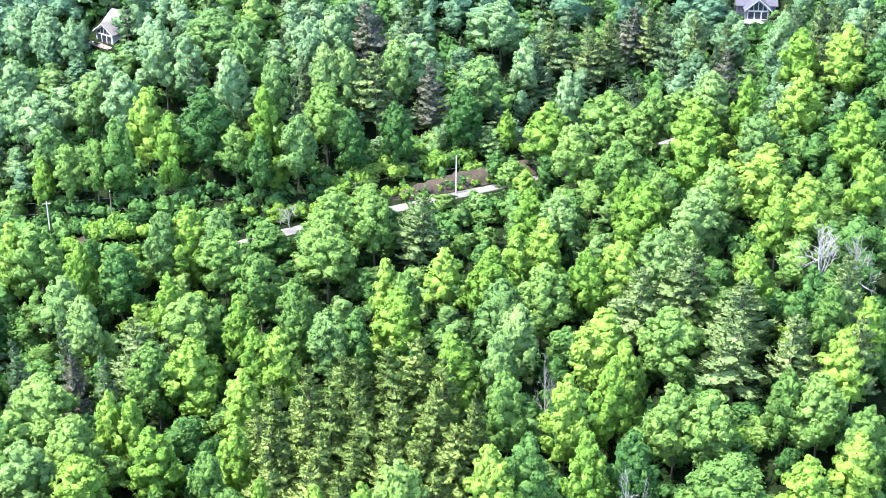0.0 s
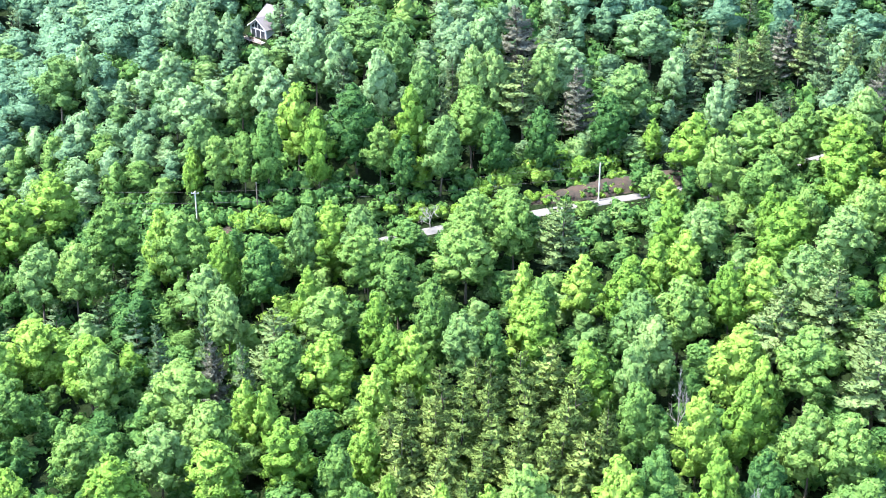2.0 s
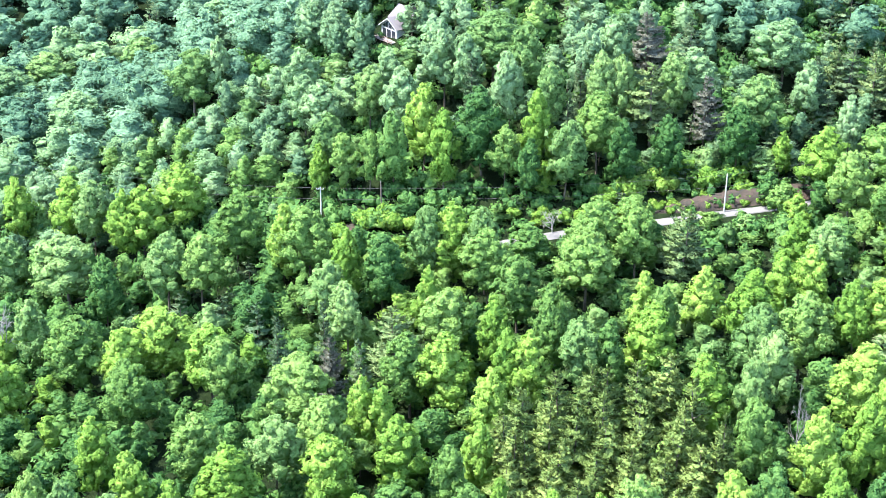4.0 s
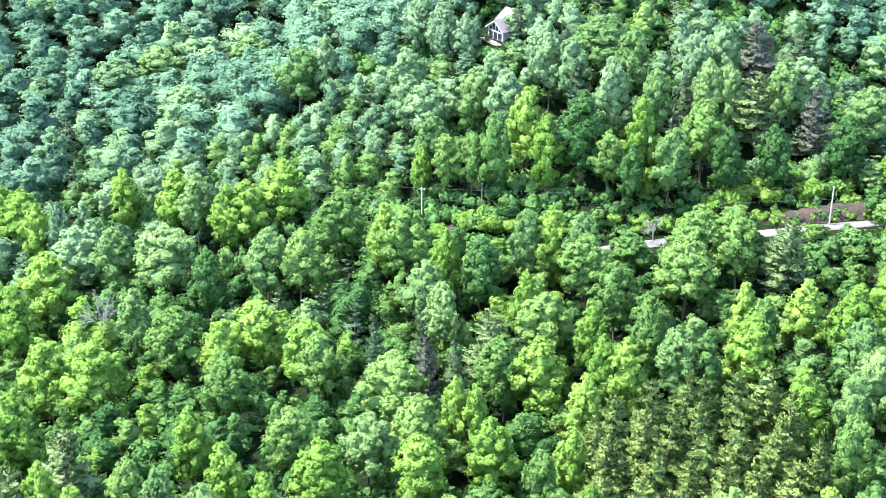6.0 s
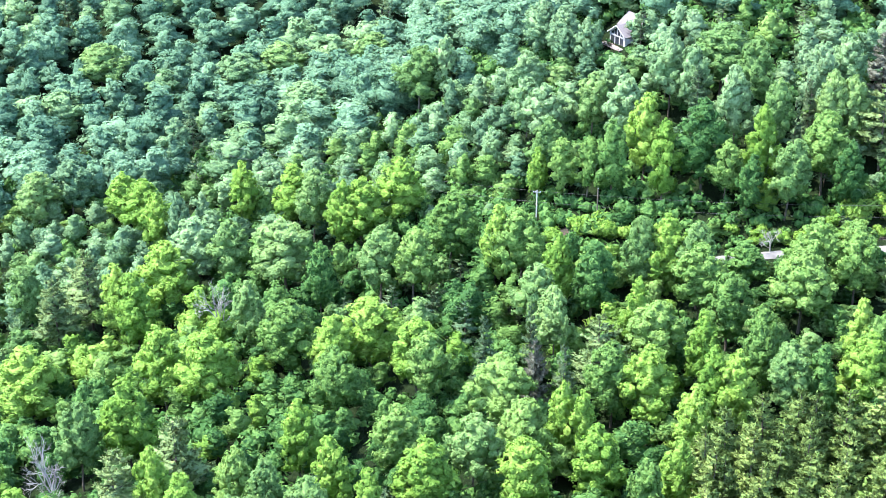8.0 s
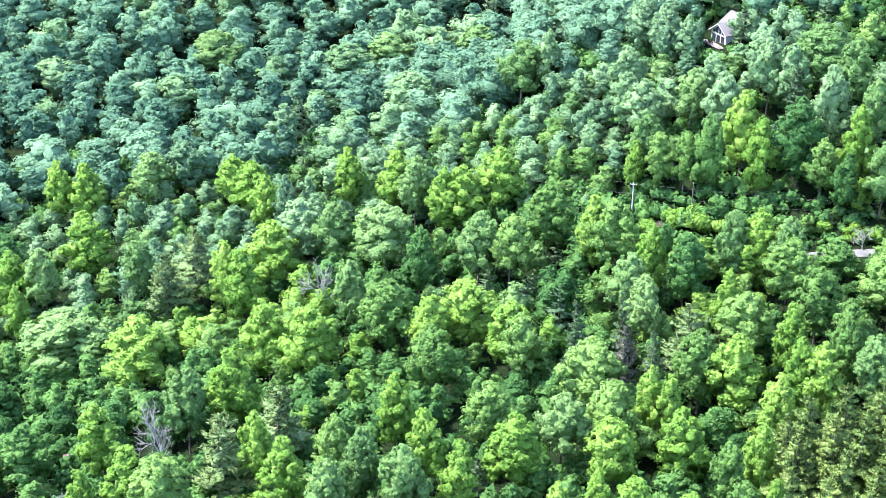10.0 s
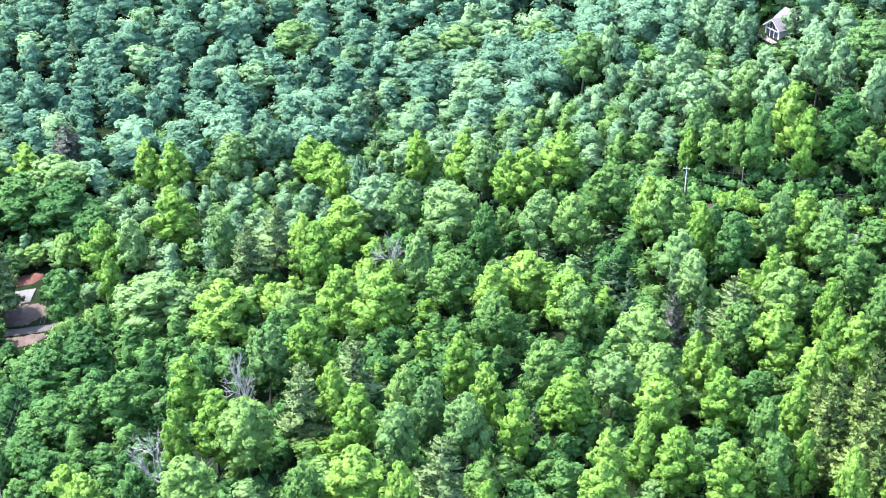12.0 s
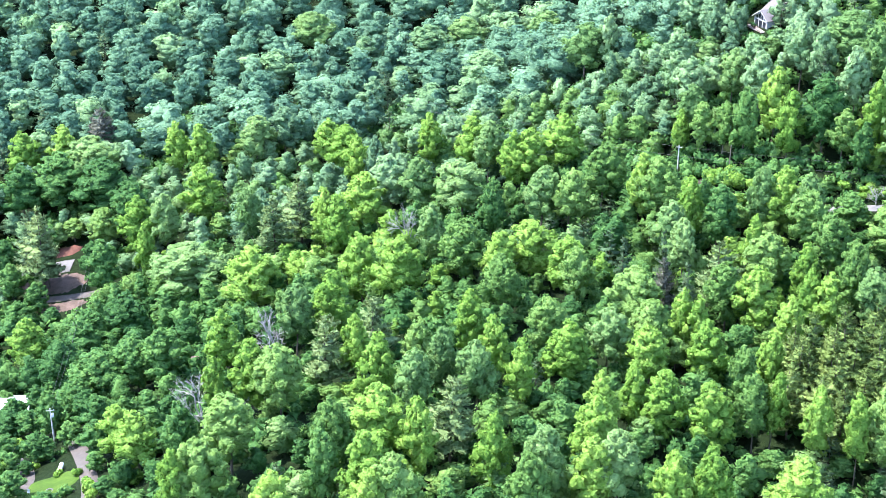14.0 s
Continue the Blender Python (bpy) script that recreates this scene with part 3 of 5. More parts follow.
plant("poplar", -290.9, 277.2, 4.8, 20.0)
plant("poplar", -302.4, 270.9, 5.8, 19.8)
plant("poplar", -253.8, 288.7, 3.7, 19.8)
plant("poplar", -245.1, 289.1, 4.6, 19.8)
plant("poplar", -181.0, 125.0, 3.5, 9.9)
plant("tulip", -59.0, 196.0, 4.7, 17.3)
plant("tulip", -29.7, 186.8, 2.2, 18.9)
plant("tulip", -19.6, 182.1, 2.6, 20.6)
plant("tulip", -12.0, 183.2, 2.6, 21.2)
plant("tulip", 33.5, 252.5, 4.4, 18.5)
plant("tulip", 28.0, 250.5, 3.8, 18.9)
plant("tulip", -132.4, 217.6, 6.2, 19.7)
plant("tulip", -106.3, 239.2, 6.3, 18.6)
plant("tulip", -110.2, 229.9, 4.1, 18.4)
plant("tulip", -92.8, 232.3, 5.4, 18.2)
plant("tulip", -116.0, 171.8, 3.0, 19.3)
plant("tulip", -38.5, 152.0, 3.1, 18.3)
plant("oak", -109.1, 351.1, 4.5, 18.7)
plant("oak", -104.6, 338.2, 4.3, 18.2)
plant("oak", -98.6, 333.5, 5.0, 18.3)
plant("oak", -69.8, 345.8, 4.3, 20.8)
plant("oak", -84.3, 343.1, 4.3, 18.8)
plant("oak", -77.0, 330.5, 4.8, 21.2)
plant("oak", -86.7, 311.8, 3.3, 17.7)
plant("oak", -81.0, 311.7, 2.9, 18.3)
plant("oak", -28.2, 323.1, 5.6, 21.9)
plant("oak", -49.4, 315.7, 3.8, 16.6)
plant("oak", -50.9, 332.9, 4.1, 23.6)
plant("oak", -62.9, 342.0, 4.2, 22.1)
plant("oak", -28.2, 355.6, 4.3, 21.6)
plant("oak", -7.0, 351.8, 5.7, 19.8)
plant("oak", -24.5, 284.0, 5.4, 20.0)
plant("oak", -15.5, 282.2, 4.8, 19.1)
plant("oak", -25.0, 273.0, 5.8, 19.2)
plant("oak", -45.1, 271.1, 5.3, 19.8)
plant("oak", -37.7, 261.6, 4.5, 19.2)
plant("oak", -86.3, 277.5, 5.5, 20.9)
plant("oak", -53.5, 231.5, 4.2, 18.3)
plant("oak", -50.0, 249.2, 5.0, 18.7)
plant("oak", -29.3, 250.1, 3.8, 19.1)
plant("oak", -27.7, 243.4, 3.2, 19.2)
plant("oak", -8.2, 251.4, 2.7, 18.7)
plant("oak", -72.8, 221.8, 5.7, 18.0)
plant("oak", -64.7, 208.6, 4.5, 17.3)
plant("oak", -38.9, 195.7, 3.2, 18.3)
plant("oak", -7.8, 187.8, 4.8, 21.9)
plant("oak", 14.2, 375.2, 7.2, 19.0)
plant("oak", 29.9, 335.4, 2.7, 19.0)
plant("oak", 37.8, 319.7, 5.9, 18.9)
plant("oak", 47.9, 318.0, 4.6, 18.9)
plant("oak", 43.5, 277.3, 2.9, 18.6)
plant("oak", 56.0, 274.2, 4.7, 18.9)
plant("oak", 29.0, 305.8, 4.4, 18.9)
plant("oak", 37.7, 293.3, 4.9, 18.8)
plant("oak", 19.9, 354.7, 3.6, 18.7)
plant("oak", 82.0, 343.8, 3.5, 18.9)
plant("oak", 18.2, 247.1, 4.8, 19.0)
plant("oak", 39.8, 226.9, 5.5, 18.6)
plant("oak", 38.0, 206.0, 3.8, 19.1)
plant("oak", 44.1, 203.8, 4.7, 19.0)
plant("oak", 10.4, 210.2, 3.8, 21.3)
plant("oak", 44.3, 187.7, 6.3, 18.9)
plant("oak", 56.1, 206.8, 3.3, 19.0)
plant("oak", 61.7, 205.2, 4.3, 18.5)
plant("oak", 67.0, 196.9, 3.7, 18.6)
plant("oak", 68.2, 227.7, 3.1, 18.8)
plant("oak", -140.3, 371.0, 3.7, 21.4)
plant("oak", -225.9, 406.2, 8.6, 18.6)
plant("oak", -186.0, 375.6, 7.9, 18.6)
plant("oak", -166.0, 273.7, 6.4, 21.0)
plant("oak", -105.4, 284.0, 5.4, 20.2)
plant("oak", -108.6, 268.8, 4.5, 20.0)
plant("oak", -252.0, 248.0, 4.8, 15.0)
plant("oak", -122.0, 233.4, 5.6, 19.1)
plant("oak", -103.2, 216.8, 4.6, 18.2)
plant("oak", -88.4, 227.1, 4.0, 18.0)
plant("oak", -102.7, 175.0, 3.0, 19.2)
plant("oak", -83.9, 199.4, 4.3, 17.6)
plant("oak", -202.7, 199.7, 5.6, 15.8)
plant("oak", -211.8, 193.1, 6.1, 15.6)
plant("maple", -183.4, 165.1, 6.2, 15.3)
plant("oak", -169.6, 171.5, 5.0, 16.3)
plant("oak", -176.7, 170.7, 4.7, 16.1)
plant("oak", -124.0, 153.8, 5.2, 19.3)
plant("oak", -117.4, 118.0, 4.7, 18.5)
plant("oak", -121.5, 132.6, 5.0, 18.8)
plant("oak", -100.2, 137.4, 3.7, 19.8)
plant("oak", -80.2, 123.7, 4.5, 20.0)
plant("oak", -59.7, 137.7, 4.0, 19.4)
plant("oak", -32.4, 184.4, 3.4, 18.9)
plant("maple", -114.4, 379.7, 4.8, 18.5)
plant("maple", -105.1, 372.8, 4.7, 17.0)
plant("maple", -96.1, 365.5, 3.4, 16.0)
plant("maple", -72.7, 354.0, 4.0, 18.3)
plant("maple", -75.6, 311.7, 4.0, 22.5)
plant("maple", -55.2, 318.9, 5.6, 23.7)
plant("maple", -43.1, 310.9, 3.2, 16.9)
plant("maple", -22.1, 318.0, 3.6, 19.6)
plant("maple", -34.7, 348.7, 4.9, 22.8)
plant("maple", -11.8, 321.7, 3.9, 19.0)
plant("maple", -67.2, 267.9, 4.7, 20.2)
plant("maple", -16.8, 239.0, 3.2, 19.0)
plant("maple", 63.0, 360.0, 4.4, 18.8)
plant("maple", 4.1, 329.8, 4.0, 19.2)
plant("maple", 12.3, 192.1, 4.0, 22.0)
plant("maple", 30.3, 194.5, 3.6, 19.9)
plant("maple", 65.5, 233.3, 3.1, 18.8)
plant("maple", -216.1, 349.6, 4.9, 17.9)
plant("maple", -180.8, 291.1, 3.4, 20.0)
plant("maple", -128.2, 261.8, 3.7, 19.6)
plant("maple", -233.8, 225.5, 4.9, 19.2)
plant("maple", -205.6, 175.5, 5.1, 16.4)
plant("maple", -132.8, 131.1, 3.4, 17.3)
plant("maple", -97.1, 126.5, 3.6, 19.4)
plant("maple", -228.9, 313.1, 5.6, 17.5)
plant("maple", -281.1, 262.7, 9.2, 20.5)
plant("maple", -262.9, 262.9, 9.0, 20.8)
plant("maple", -290.1, 254.1, 6.5, 20.7)
plant("maple", -244.3, 253.3, 6.9, 20.8)
plant("maple", -183.8, 148.6, 3.3, 13.3)
plant("maple", -176.5, 137.5, 2.7, 6.5)
plant("ash", -58.7, 352.1, 7.9, 21.4)
plant("ash", -87.1, 336.0, 4.2, 19.1)
plant("ash", -93.6, 317.4, 4.8, 19.4)
plant("ash", -34.7, 313.5, 4.8, 20.1)
plant("ash", -23.8, 339.8, 3.5, 22.0)
plant("ash", -29.2, 338.7, 4.1, 23.0)
plant("ash", -41.4, 331.7, 3.4, 23.1)
plant("ash", -49.6, 345.9, 4.9, 23.0)
plant("ash", -12.5, 346.5, 4.2, 20.7)
plant("ash", -59.3, 276.8, 3.6, 21.3)
plant("ash", -47.0, 277.2, 4.2, 20.8)
plant("ash", -77.3, 258.1, 4.6, 19.3)
plant("ash", -70.3, 249.4, 3.4, 18.8)
plant("ash", -22.0, 238.4, 4.2, 19.3)
plant("ash", -69.9, 200.8, 4.6, 17.2)
plant("ash", 61.6, 320.1, 4.3, 18.7)
plant("ash", 66.3, 291.2, 4.3, 18.9)
plant("ash", 50.5, 266.6, 5.1, 18.7)
plant("ash", 22.7, 275.7, 4.7, 18.6)
plant("ash", 11.0, 329.6, 3.1, 8.0)
plant("ash", 42.1, 253.3, 4.4, 18.8)
plant("ash", 8.4, 344.3, 5.6, 19.1)
plant("ash", 10.5, 242.4, 4.7, 19.3)
plant("ash", 13.3, 233.3, 4.1, 19.7)
plant("ash", 8.9, 224.0, 3.0, 20.3)
plant("ash", -268.8, 391.5, 7.6, 19.4)
plant("ash", -217.6, 420.3, 7.6, 17.7)
plant("ash", -147.8, 300.0, 4.1, 20.3)
plant("ash", -226.9, 247.3, 4.6, 20.5)
plant("ash", -200.7, 253.1, 3.7, 20.5)
plant("ash", -156.6, 273.3, 4.8, 20.3)
plant("ash", -142.9, 274.3, 7.0, 20.0)
plant("ash", -116.9, 269.5, 5.3, 20.1)
plant("ash", -134.6, 242.2, 3.6, 19.8)
plant("ash", -201.5, 224.2, 8.6, 17.7)
plant("ash", -141.5, 186.7, 3.9, 19.5)
plant("ash", -96.4, 160.0, 3.4, 19.8)
plant("ash", -96.5, 173.4, 2.3, 19.0)
plant("ash", -86.9, 170.9, 4.0, 18.9)
plant("ash", -61.3, 146.1, 4.1, 19.3)
plant("ash", -49.0, 153.9, 4.7, 18.4)
plant("ash", -276.1, 273.5, 8.4, 20.5)
plant("ash", -232.7, 302.6, 5.5, 18.2)
plant("pine", -17.0, 338.8, 5.2, 21.8)
plant("fading_pine", -20.1, 363.3, 5.1, 20.0)
plant("fading_pine", -4.1, 338.2, 3.4, 20.2)
plant("pine", -5.9, 281.6, 5.1, 18.6)
plant("pine", -58.4, 241.0, 4.9, 18.5)
plant("pine", -30.0, 214.7, 3.4, 19.1)
plant("pine", -23.1, 219.6, 3.0, 19.6)
plant("pine", -18.9, 222.6, 3.2, 19.7)
plant("pine", -14.8, 220.9, 3.5, 19.9)
plant("pine", -9.9, 222.7, 3.5, 20.1)
plant("pine", -5.5, 225.4, 3.8, 20.0)
plant("pine", -0.0, 215.6, 3.4, 20.9)
plant("pine", -32.2, 208.1, 2.9, 18.8)
plant("pine", -23.8, 209.9, 2.9, 19.5)
plant("pine", -15.3, 211.5, 2.9, 20.2)
plant("pine", -8.5, 207.9, 2.8, 21.0)
plant("pine", -2.8, 207.2, 2.8, 21.1)
plant("pine", 4.6, 205.4, 2.3, 21.7)
plant("pine", -20.0, 210.7, 2.9, 19.9)
plant("pine", 42.8, 364.0, 4.4, 18.7)
plant("pine", 36.8, 361.2, 3.7, 18.9)
plant("fading_pine", 49.3, 371.0, 4.5, 18.6)
plant("pine", 35.5, 242.0, 4.7, 19.0)
plant("pine", 46.2, 244.7, 4.8, 18.8)
plant("pine", 53.7, 233.9, 5.7, 18.4)
plant("pine", 50.8, 221.9, 5.5, 18.6)
plant("pine", 60.5, 220.2, 4.5, 18.8)
plant("pine", 72.6, 234.4, 4.2, 19.0)
plant("pine", 70.9, 217.9, 3.0, 18.9)
plant("pine", -185.6, 256.6, 5.6, 21.2)
plant("pine", -187.5, 245.0, 5.1, 20.4)
plant("pine", -118.8, 183.7, 5.0, 18.9)
plant("pine", -122.4, 168.6, 5.1, 19.4)
plant("pine", -83.9, 152.9, 4.9, 20.0)
plant("hemlock", -34.7, 338.3, 2.6, 20.0)
plant("hemlock", -61.0, 336.7, 4.1, 19.9)
plant("hemlock", -10.1, 364.1, 4.4, 19.3)
plant("hemlock", -36.2, 330.9, 2.3, 19.5)
plant("hemlock", -72.4, 241.4, 2.2, 18.6)
plant("hemlock", -80.9, 236.9, 3.3, 18.2)
plant("hemlock", -63.0, 229.8, 2.6, 18.1)
plant("fading_pine", -67.6, 229.5, 2.6, 17.9)
plant("hemlock", 55.7, 369.5, 4.5, 19.0)
plant("fading_pine", 66.6, 331.5, 3.4, 18.7)
plant("hemlock", 23.0, 357.8, 3.6, 18.8)
plant("hemlock", 85.4, 347.6, 4.3, 18.7)
plant("hemlock", 31.0, 370.5, 4.5, 18.8)
plant("fading_pine", -284.8, 289.9, 5.8, 19.7)
plant("dead", 70.6, 248.1, 4.3, 17.9)
plant("dead", 76.9, 244.0, 2.7, 17.4)
plant("dead", 17.7, 221.2, 1.9, 17.6)
plant("dead", 28.8, 187.9, 2.2, 17.8)
plant("dead", -145.4, 246.6, 3.3, 17.8)
plant("dead", -141.1, 176.7, 3.8, 17.9)
plant("dead", -139.6, 146.4, 5.3, 16.8)
plant("pine", -257.5, 226.0, 5.4, 29.0)
plant("oak", -74.5, 358.0, 4.4, 15.0)
plant("pine", -26.9, 202.1, 2.8, 17.6)
plant("pine", -21.3, 201.7, 2.9, 17.8)
plant("pine", -15.6, 199.9, 3.2, 16.2)
plant("pine", -10.1, 199.5, 2.6, 18.5)
plant("pine", -4.6, 200.6, 2.8, 16.7)
plant("pine", 0.9, 202.4, 3.5, 17.4)
plant("pine", -13.3, 207.8, 3.4, 17.4)
plant("pine", 5.1, 204.4, 3.2, 16.5)
plant("pine", -30.0, 202.0, 3.2, 18.6)
plant("pine", -16.9, 190.6, 3.1, 18.2)
plant("pine", -8.0, 189.5, 3.2, 16.2)
plant("pine", -22.2, 190.9, 3.3, 17.8)
plant("pine", -1.8, 192.7, 2.9, 16.1)
plant("pine", -27.8, 193.5, 3.4, 17.4)
plant("dead", -35.5, 301.0, 2.2, 6.0)
plant("oak", -17.5, 297.0, 4.4, 13.0)
plant("oak", -25.0, 291.0, 4.6, 14.0)
plant("maple", -38.5, 286.0, 4.2, 12.0)
plant("shrub", -21.0, 310.5, 1.9, 2.4)
plant("shrub", -25.0, 309.0, 2.2, 2.7)
plant("shrub", -29.5, 307.5, 2.0, 2.5)
plant("shrub", -34.0, 305.5, 2.3, 2.9)
plant("shrub", -38.5, 304.0, 2.1, 2.6)
plant("shrub", -9.5, 315.5, 1.4, 1.7)
plant("shrub", -3.0, 320.5, 2.0, 2.5)
plant("shrub", 6.0, 324.0, 2.2, 2.7)
plant("shrub", 12.5, 325.0, 2.4, 3.0)
plant("shrub", -79.7, 301.8, 3.3, 4.5)
plant("shrub", -73.6, 301.1, 3.9, 5.3)
plant("shrub", -68.4, 300.1, 2.6, 3.5)
plant("shrub", -45.4, 306.7, 2.3, 3.1)
plant("shrub", -38.9, 306.9, 2.1, 2.8)
plant("shrub", -19.8, 316.7, 4.0, 5.4)
plant("shrub", -13.3, 320.7, 4.0, 5.4)
plant("shrub", -6.7, 325.4, 4.7, 6.4)
plant("shrub", -2.0, 323.8, 4.0, 5.5)
plant("shrub", 9.7, 333.6, 3.5, 4.7)
plant("shrub", -25.0, 314.3, 3.3, 4.5)
plant("shrub", 4.8, 327.5, 3.4, 4.6)
plant("shrub", -85.5, 297.9, 2.6, 3.6)
plant("shrub", -164.8, 129.2, 1.2, 1.6)
plant("shrub", -159.2, 129.3, 1.3, 1.8)
plant("shrub", -153.6, 125.6, 1.3, 1.7)
plant("shrub", -148.4, 121.5, 2.4, 3.2)
plant("shrub", -175.7, 133.7, 1.2, 1.6)
plant("shrub", -193.7, 146.8, 1.7, 2.3)
plant("shrub", -142.2, 126.5, 2.3, 3.2)
for x, y, R, H in ((-199.8, 150.4, 3.8, 9), (-195, 152.2, 3.0, 7.5), (-179.6, 129.2, 3.2, 7), (-187.5, 150.5, 2.6, 7), (-205, 157, 3.4, 9.5), (-176, 151.5, 3.6, 11), (-183, 157, 3.8, 12), (-168, 148, 3.2, 10), (-171.5, 117.5, 3.0, 6.5), (-159, 141, 2.6, 8), (-155, 115, 2.6, 4.5),
                   (-177.8, 136.8, 2.8, 8), (-155.6, 130.8, 2.2, 5), (-144.8, 121.7, 2.0, 4.5), (-167.0, 118.0, 3.2, 8), (-138.8, 118.0, 2.2, 4), (-185.6, 135.2, 3.4, 9), (-173.9, 143.4, 2.6, 7), (-159.3, 135.9, 3.4, 10), (-175.0, 130.5, 1.6, 4), (-168.1, 147.0, 3.6, 11)):
    plant("maple", x, y, R, H)
for x, y, R, H in ((44, 316, 4.6, 15), (54, 320, 5.0, 16), (62, 324, 4.6, 15)):
    plant("oak", x, y, R, H)
# dark evergreens and maples close round the two chalets
plant("pine", 63.7, 356.8, 2.6, 20)
plant("pine", 70.1, 352.2, 2.4, 17)
plant("pine", 88.4, 338.1, 2.8, 20)
plant("pine", 93.1, 336.1, 2.8, 20)
plant("hemlock", 86.3, 344.7, 2.6, 16)
plant("hemlock", 59.0, 361.6, 2.6, 17)
plant("pine", 52.5, 368.9, 2.8, 20)
plant("pine", 41.9, 363.5, 2.6, 19)
plant("hemlock", 48.5, 371.1, 2.6, 18)
plant("pine", 97.4, 327.8, 3.0, 20)
plant("hemlock", 67.5, 350.9, 2.4, 13)
plant("maple", 81.1, 342.9, 3.4, 12)
plant("maple", 62.1, 351.4, 3.2, 12)
plant("pine", 84.0, 353.8, 2.4, 17)
plant("hemlock", 37.0, 372.9, 2.6, 17)
plant("pine", 27.3, 372.0, 2.6, 19)
plant("oak", -81.8, 362.5, 3.2, 8.5)
plant("maple", -107.1, 374.4, 3.6, 17)
plant("maple", -103.5, 368.1, 3.2, 14)
plant("maple", -95.3, 359.4, 3.0, 9)
plant("maple", 12.1, 316.9, 2.6, 9)
plant("oak", 14.9, 309.9, 3.2, 10)
plant("poplar", 17.9, 304.9, 3.0, 10)
plant("maple", -12.7, 299.8, 2.6, 5)
plant("ash", 7.7, 304.6, 2.2, 5)
plant("maple", 72.6, 356.2, 3.0, 12)
plant("hemlock", 89.0, 334.1, 2.6, 13)
plant("hemlock", 95.3, 326.6, 2.8, 15)
plant("maple", 99.2, 321.7, 3.2, 14)
# trees that close round the driveway
plant("hemlock", -264.5, 230.4, 5.0, 25)
plant("pine", -258.5, 229.0, 4.2, 22)
plant("maple", -264.3, 219.7, 4, 14)
plant("maple", -252.4, 217.5, 3.6, 11)
plant("maple", -252.5, 209.6, 4, 10)
plant("maple", -242.7, 212.9, 2.6, 6)
plant("maple", -273.7, 228.7, 4, 15)
plant("oak", -266.3, 250.5, 3.4, 8)
plant("maple", -245.7, 234.5, 3.6, 13)
plant("maple", -271.2, 244.8, 3.4, 9)
plant("maple", -262.0, 227.5, 3.0, 9)
plant("maple", -216.7, 166.5, 2.6, 8)
plant("maple", -201.9, 162.6, 2.6, 10)
plant("maple", -205.1, 159.0, 2.6, 7)
plant("oak", -58.6, 151.1, 3.2, 8)
plant("ash", -69.8, 145.3, 3.2, 9)
plant("ash", -52.2, 175.5, 3.0, 8)
# shrubs that hang over the cut bank
_r = random.Random(31)
for k in range(44):
    a = k / 43
    o = _r.uniform(4.8, 7.5) if k % 4 else _r.uniform(3.0, 4.2)
    plant("shrub", 33 - 45 * a - 0.3 * o, 321.7 - 13.6 * a + 0.95 * o, _r.uniform(0.7, 1.5), _r.uniform(1.0, 2.2))


def plant_all():
    count = {}
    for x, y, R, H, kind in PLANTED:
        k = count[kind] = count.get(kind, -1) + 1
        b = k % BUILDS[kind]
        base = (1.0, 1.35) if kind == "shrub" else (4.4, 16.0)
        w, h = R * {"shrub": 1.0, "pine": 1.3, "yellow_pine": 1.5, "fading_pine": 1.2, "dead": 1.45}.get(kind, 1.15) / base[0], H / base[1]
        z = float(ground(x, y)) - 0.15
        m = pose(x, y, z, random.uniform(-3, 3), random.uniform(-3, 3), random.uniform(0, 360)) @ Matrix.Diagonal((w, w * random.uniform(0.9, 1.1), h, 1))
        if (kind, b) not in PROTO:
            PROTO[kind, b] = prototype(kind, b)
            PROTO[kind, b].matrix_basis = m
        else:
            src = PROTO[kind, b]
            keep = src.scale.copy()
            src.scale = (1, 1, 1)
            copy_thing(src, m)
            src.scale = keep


plant_all()

# ---- the woods between them ----
HERO = np.array([(x, y, R, H) for x, y, R, H, k in PLANTED if k not in ("shrub", "dead")])
OPEN = [(-164, 124, 9), (-170, 134, 8), (-178, 142, 6), (-150, 118, 6), (-262, 240, 9), (-253, 231, 9), (-264, 247, 6), (-245, 222, 9), (-238, 214, 6), (-212, 165, 9), (-166, 181, 4),
        (-91, 384, 7), (-95, 375, 3), (86, 391, 7), (84, 382, 3), (-83, 300, 5), (-92, 303, 4)]


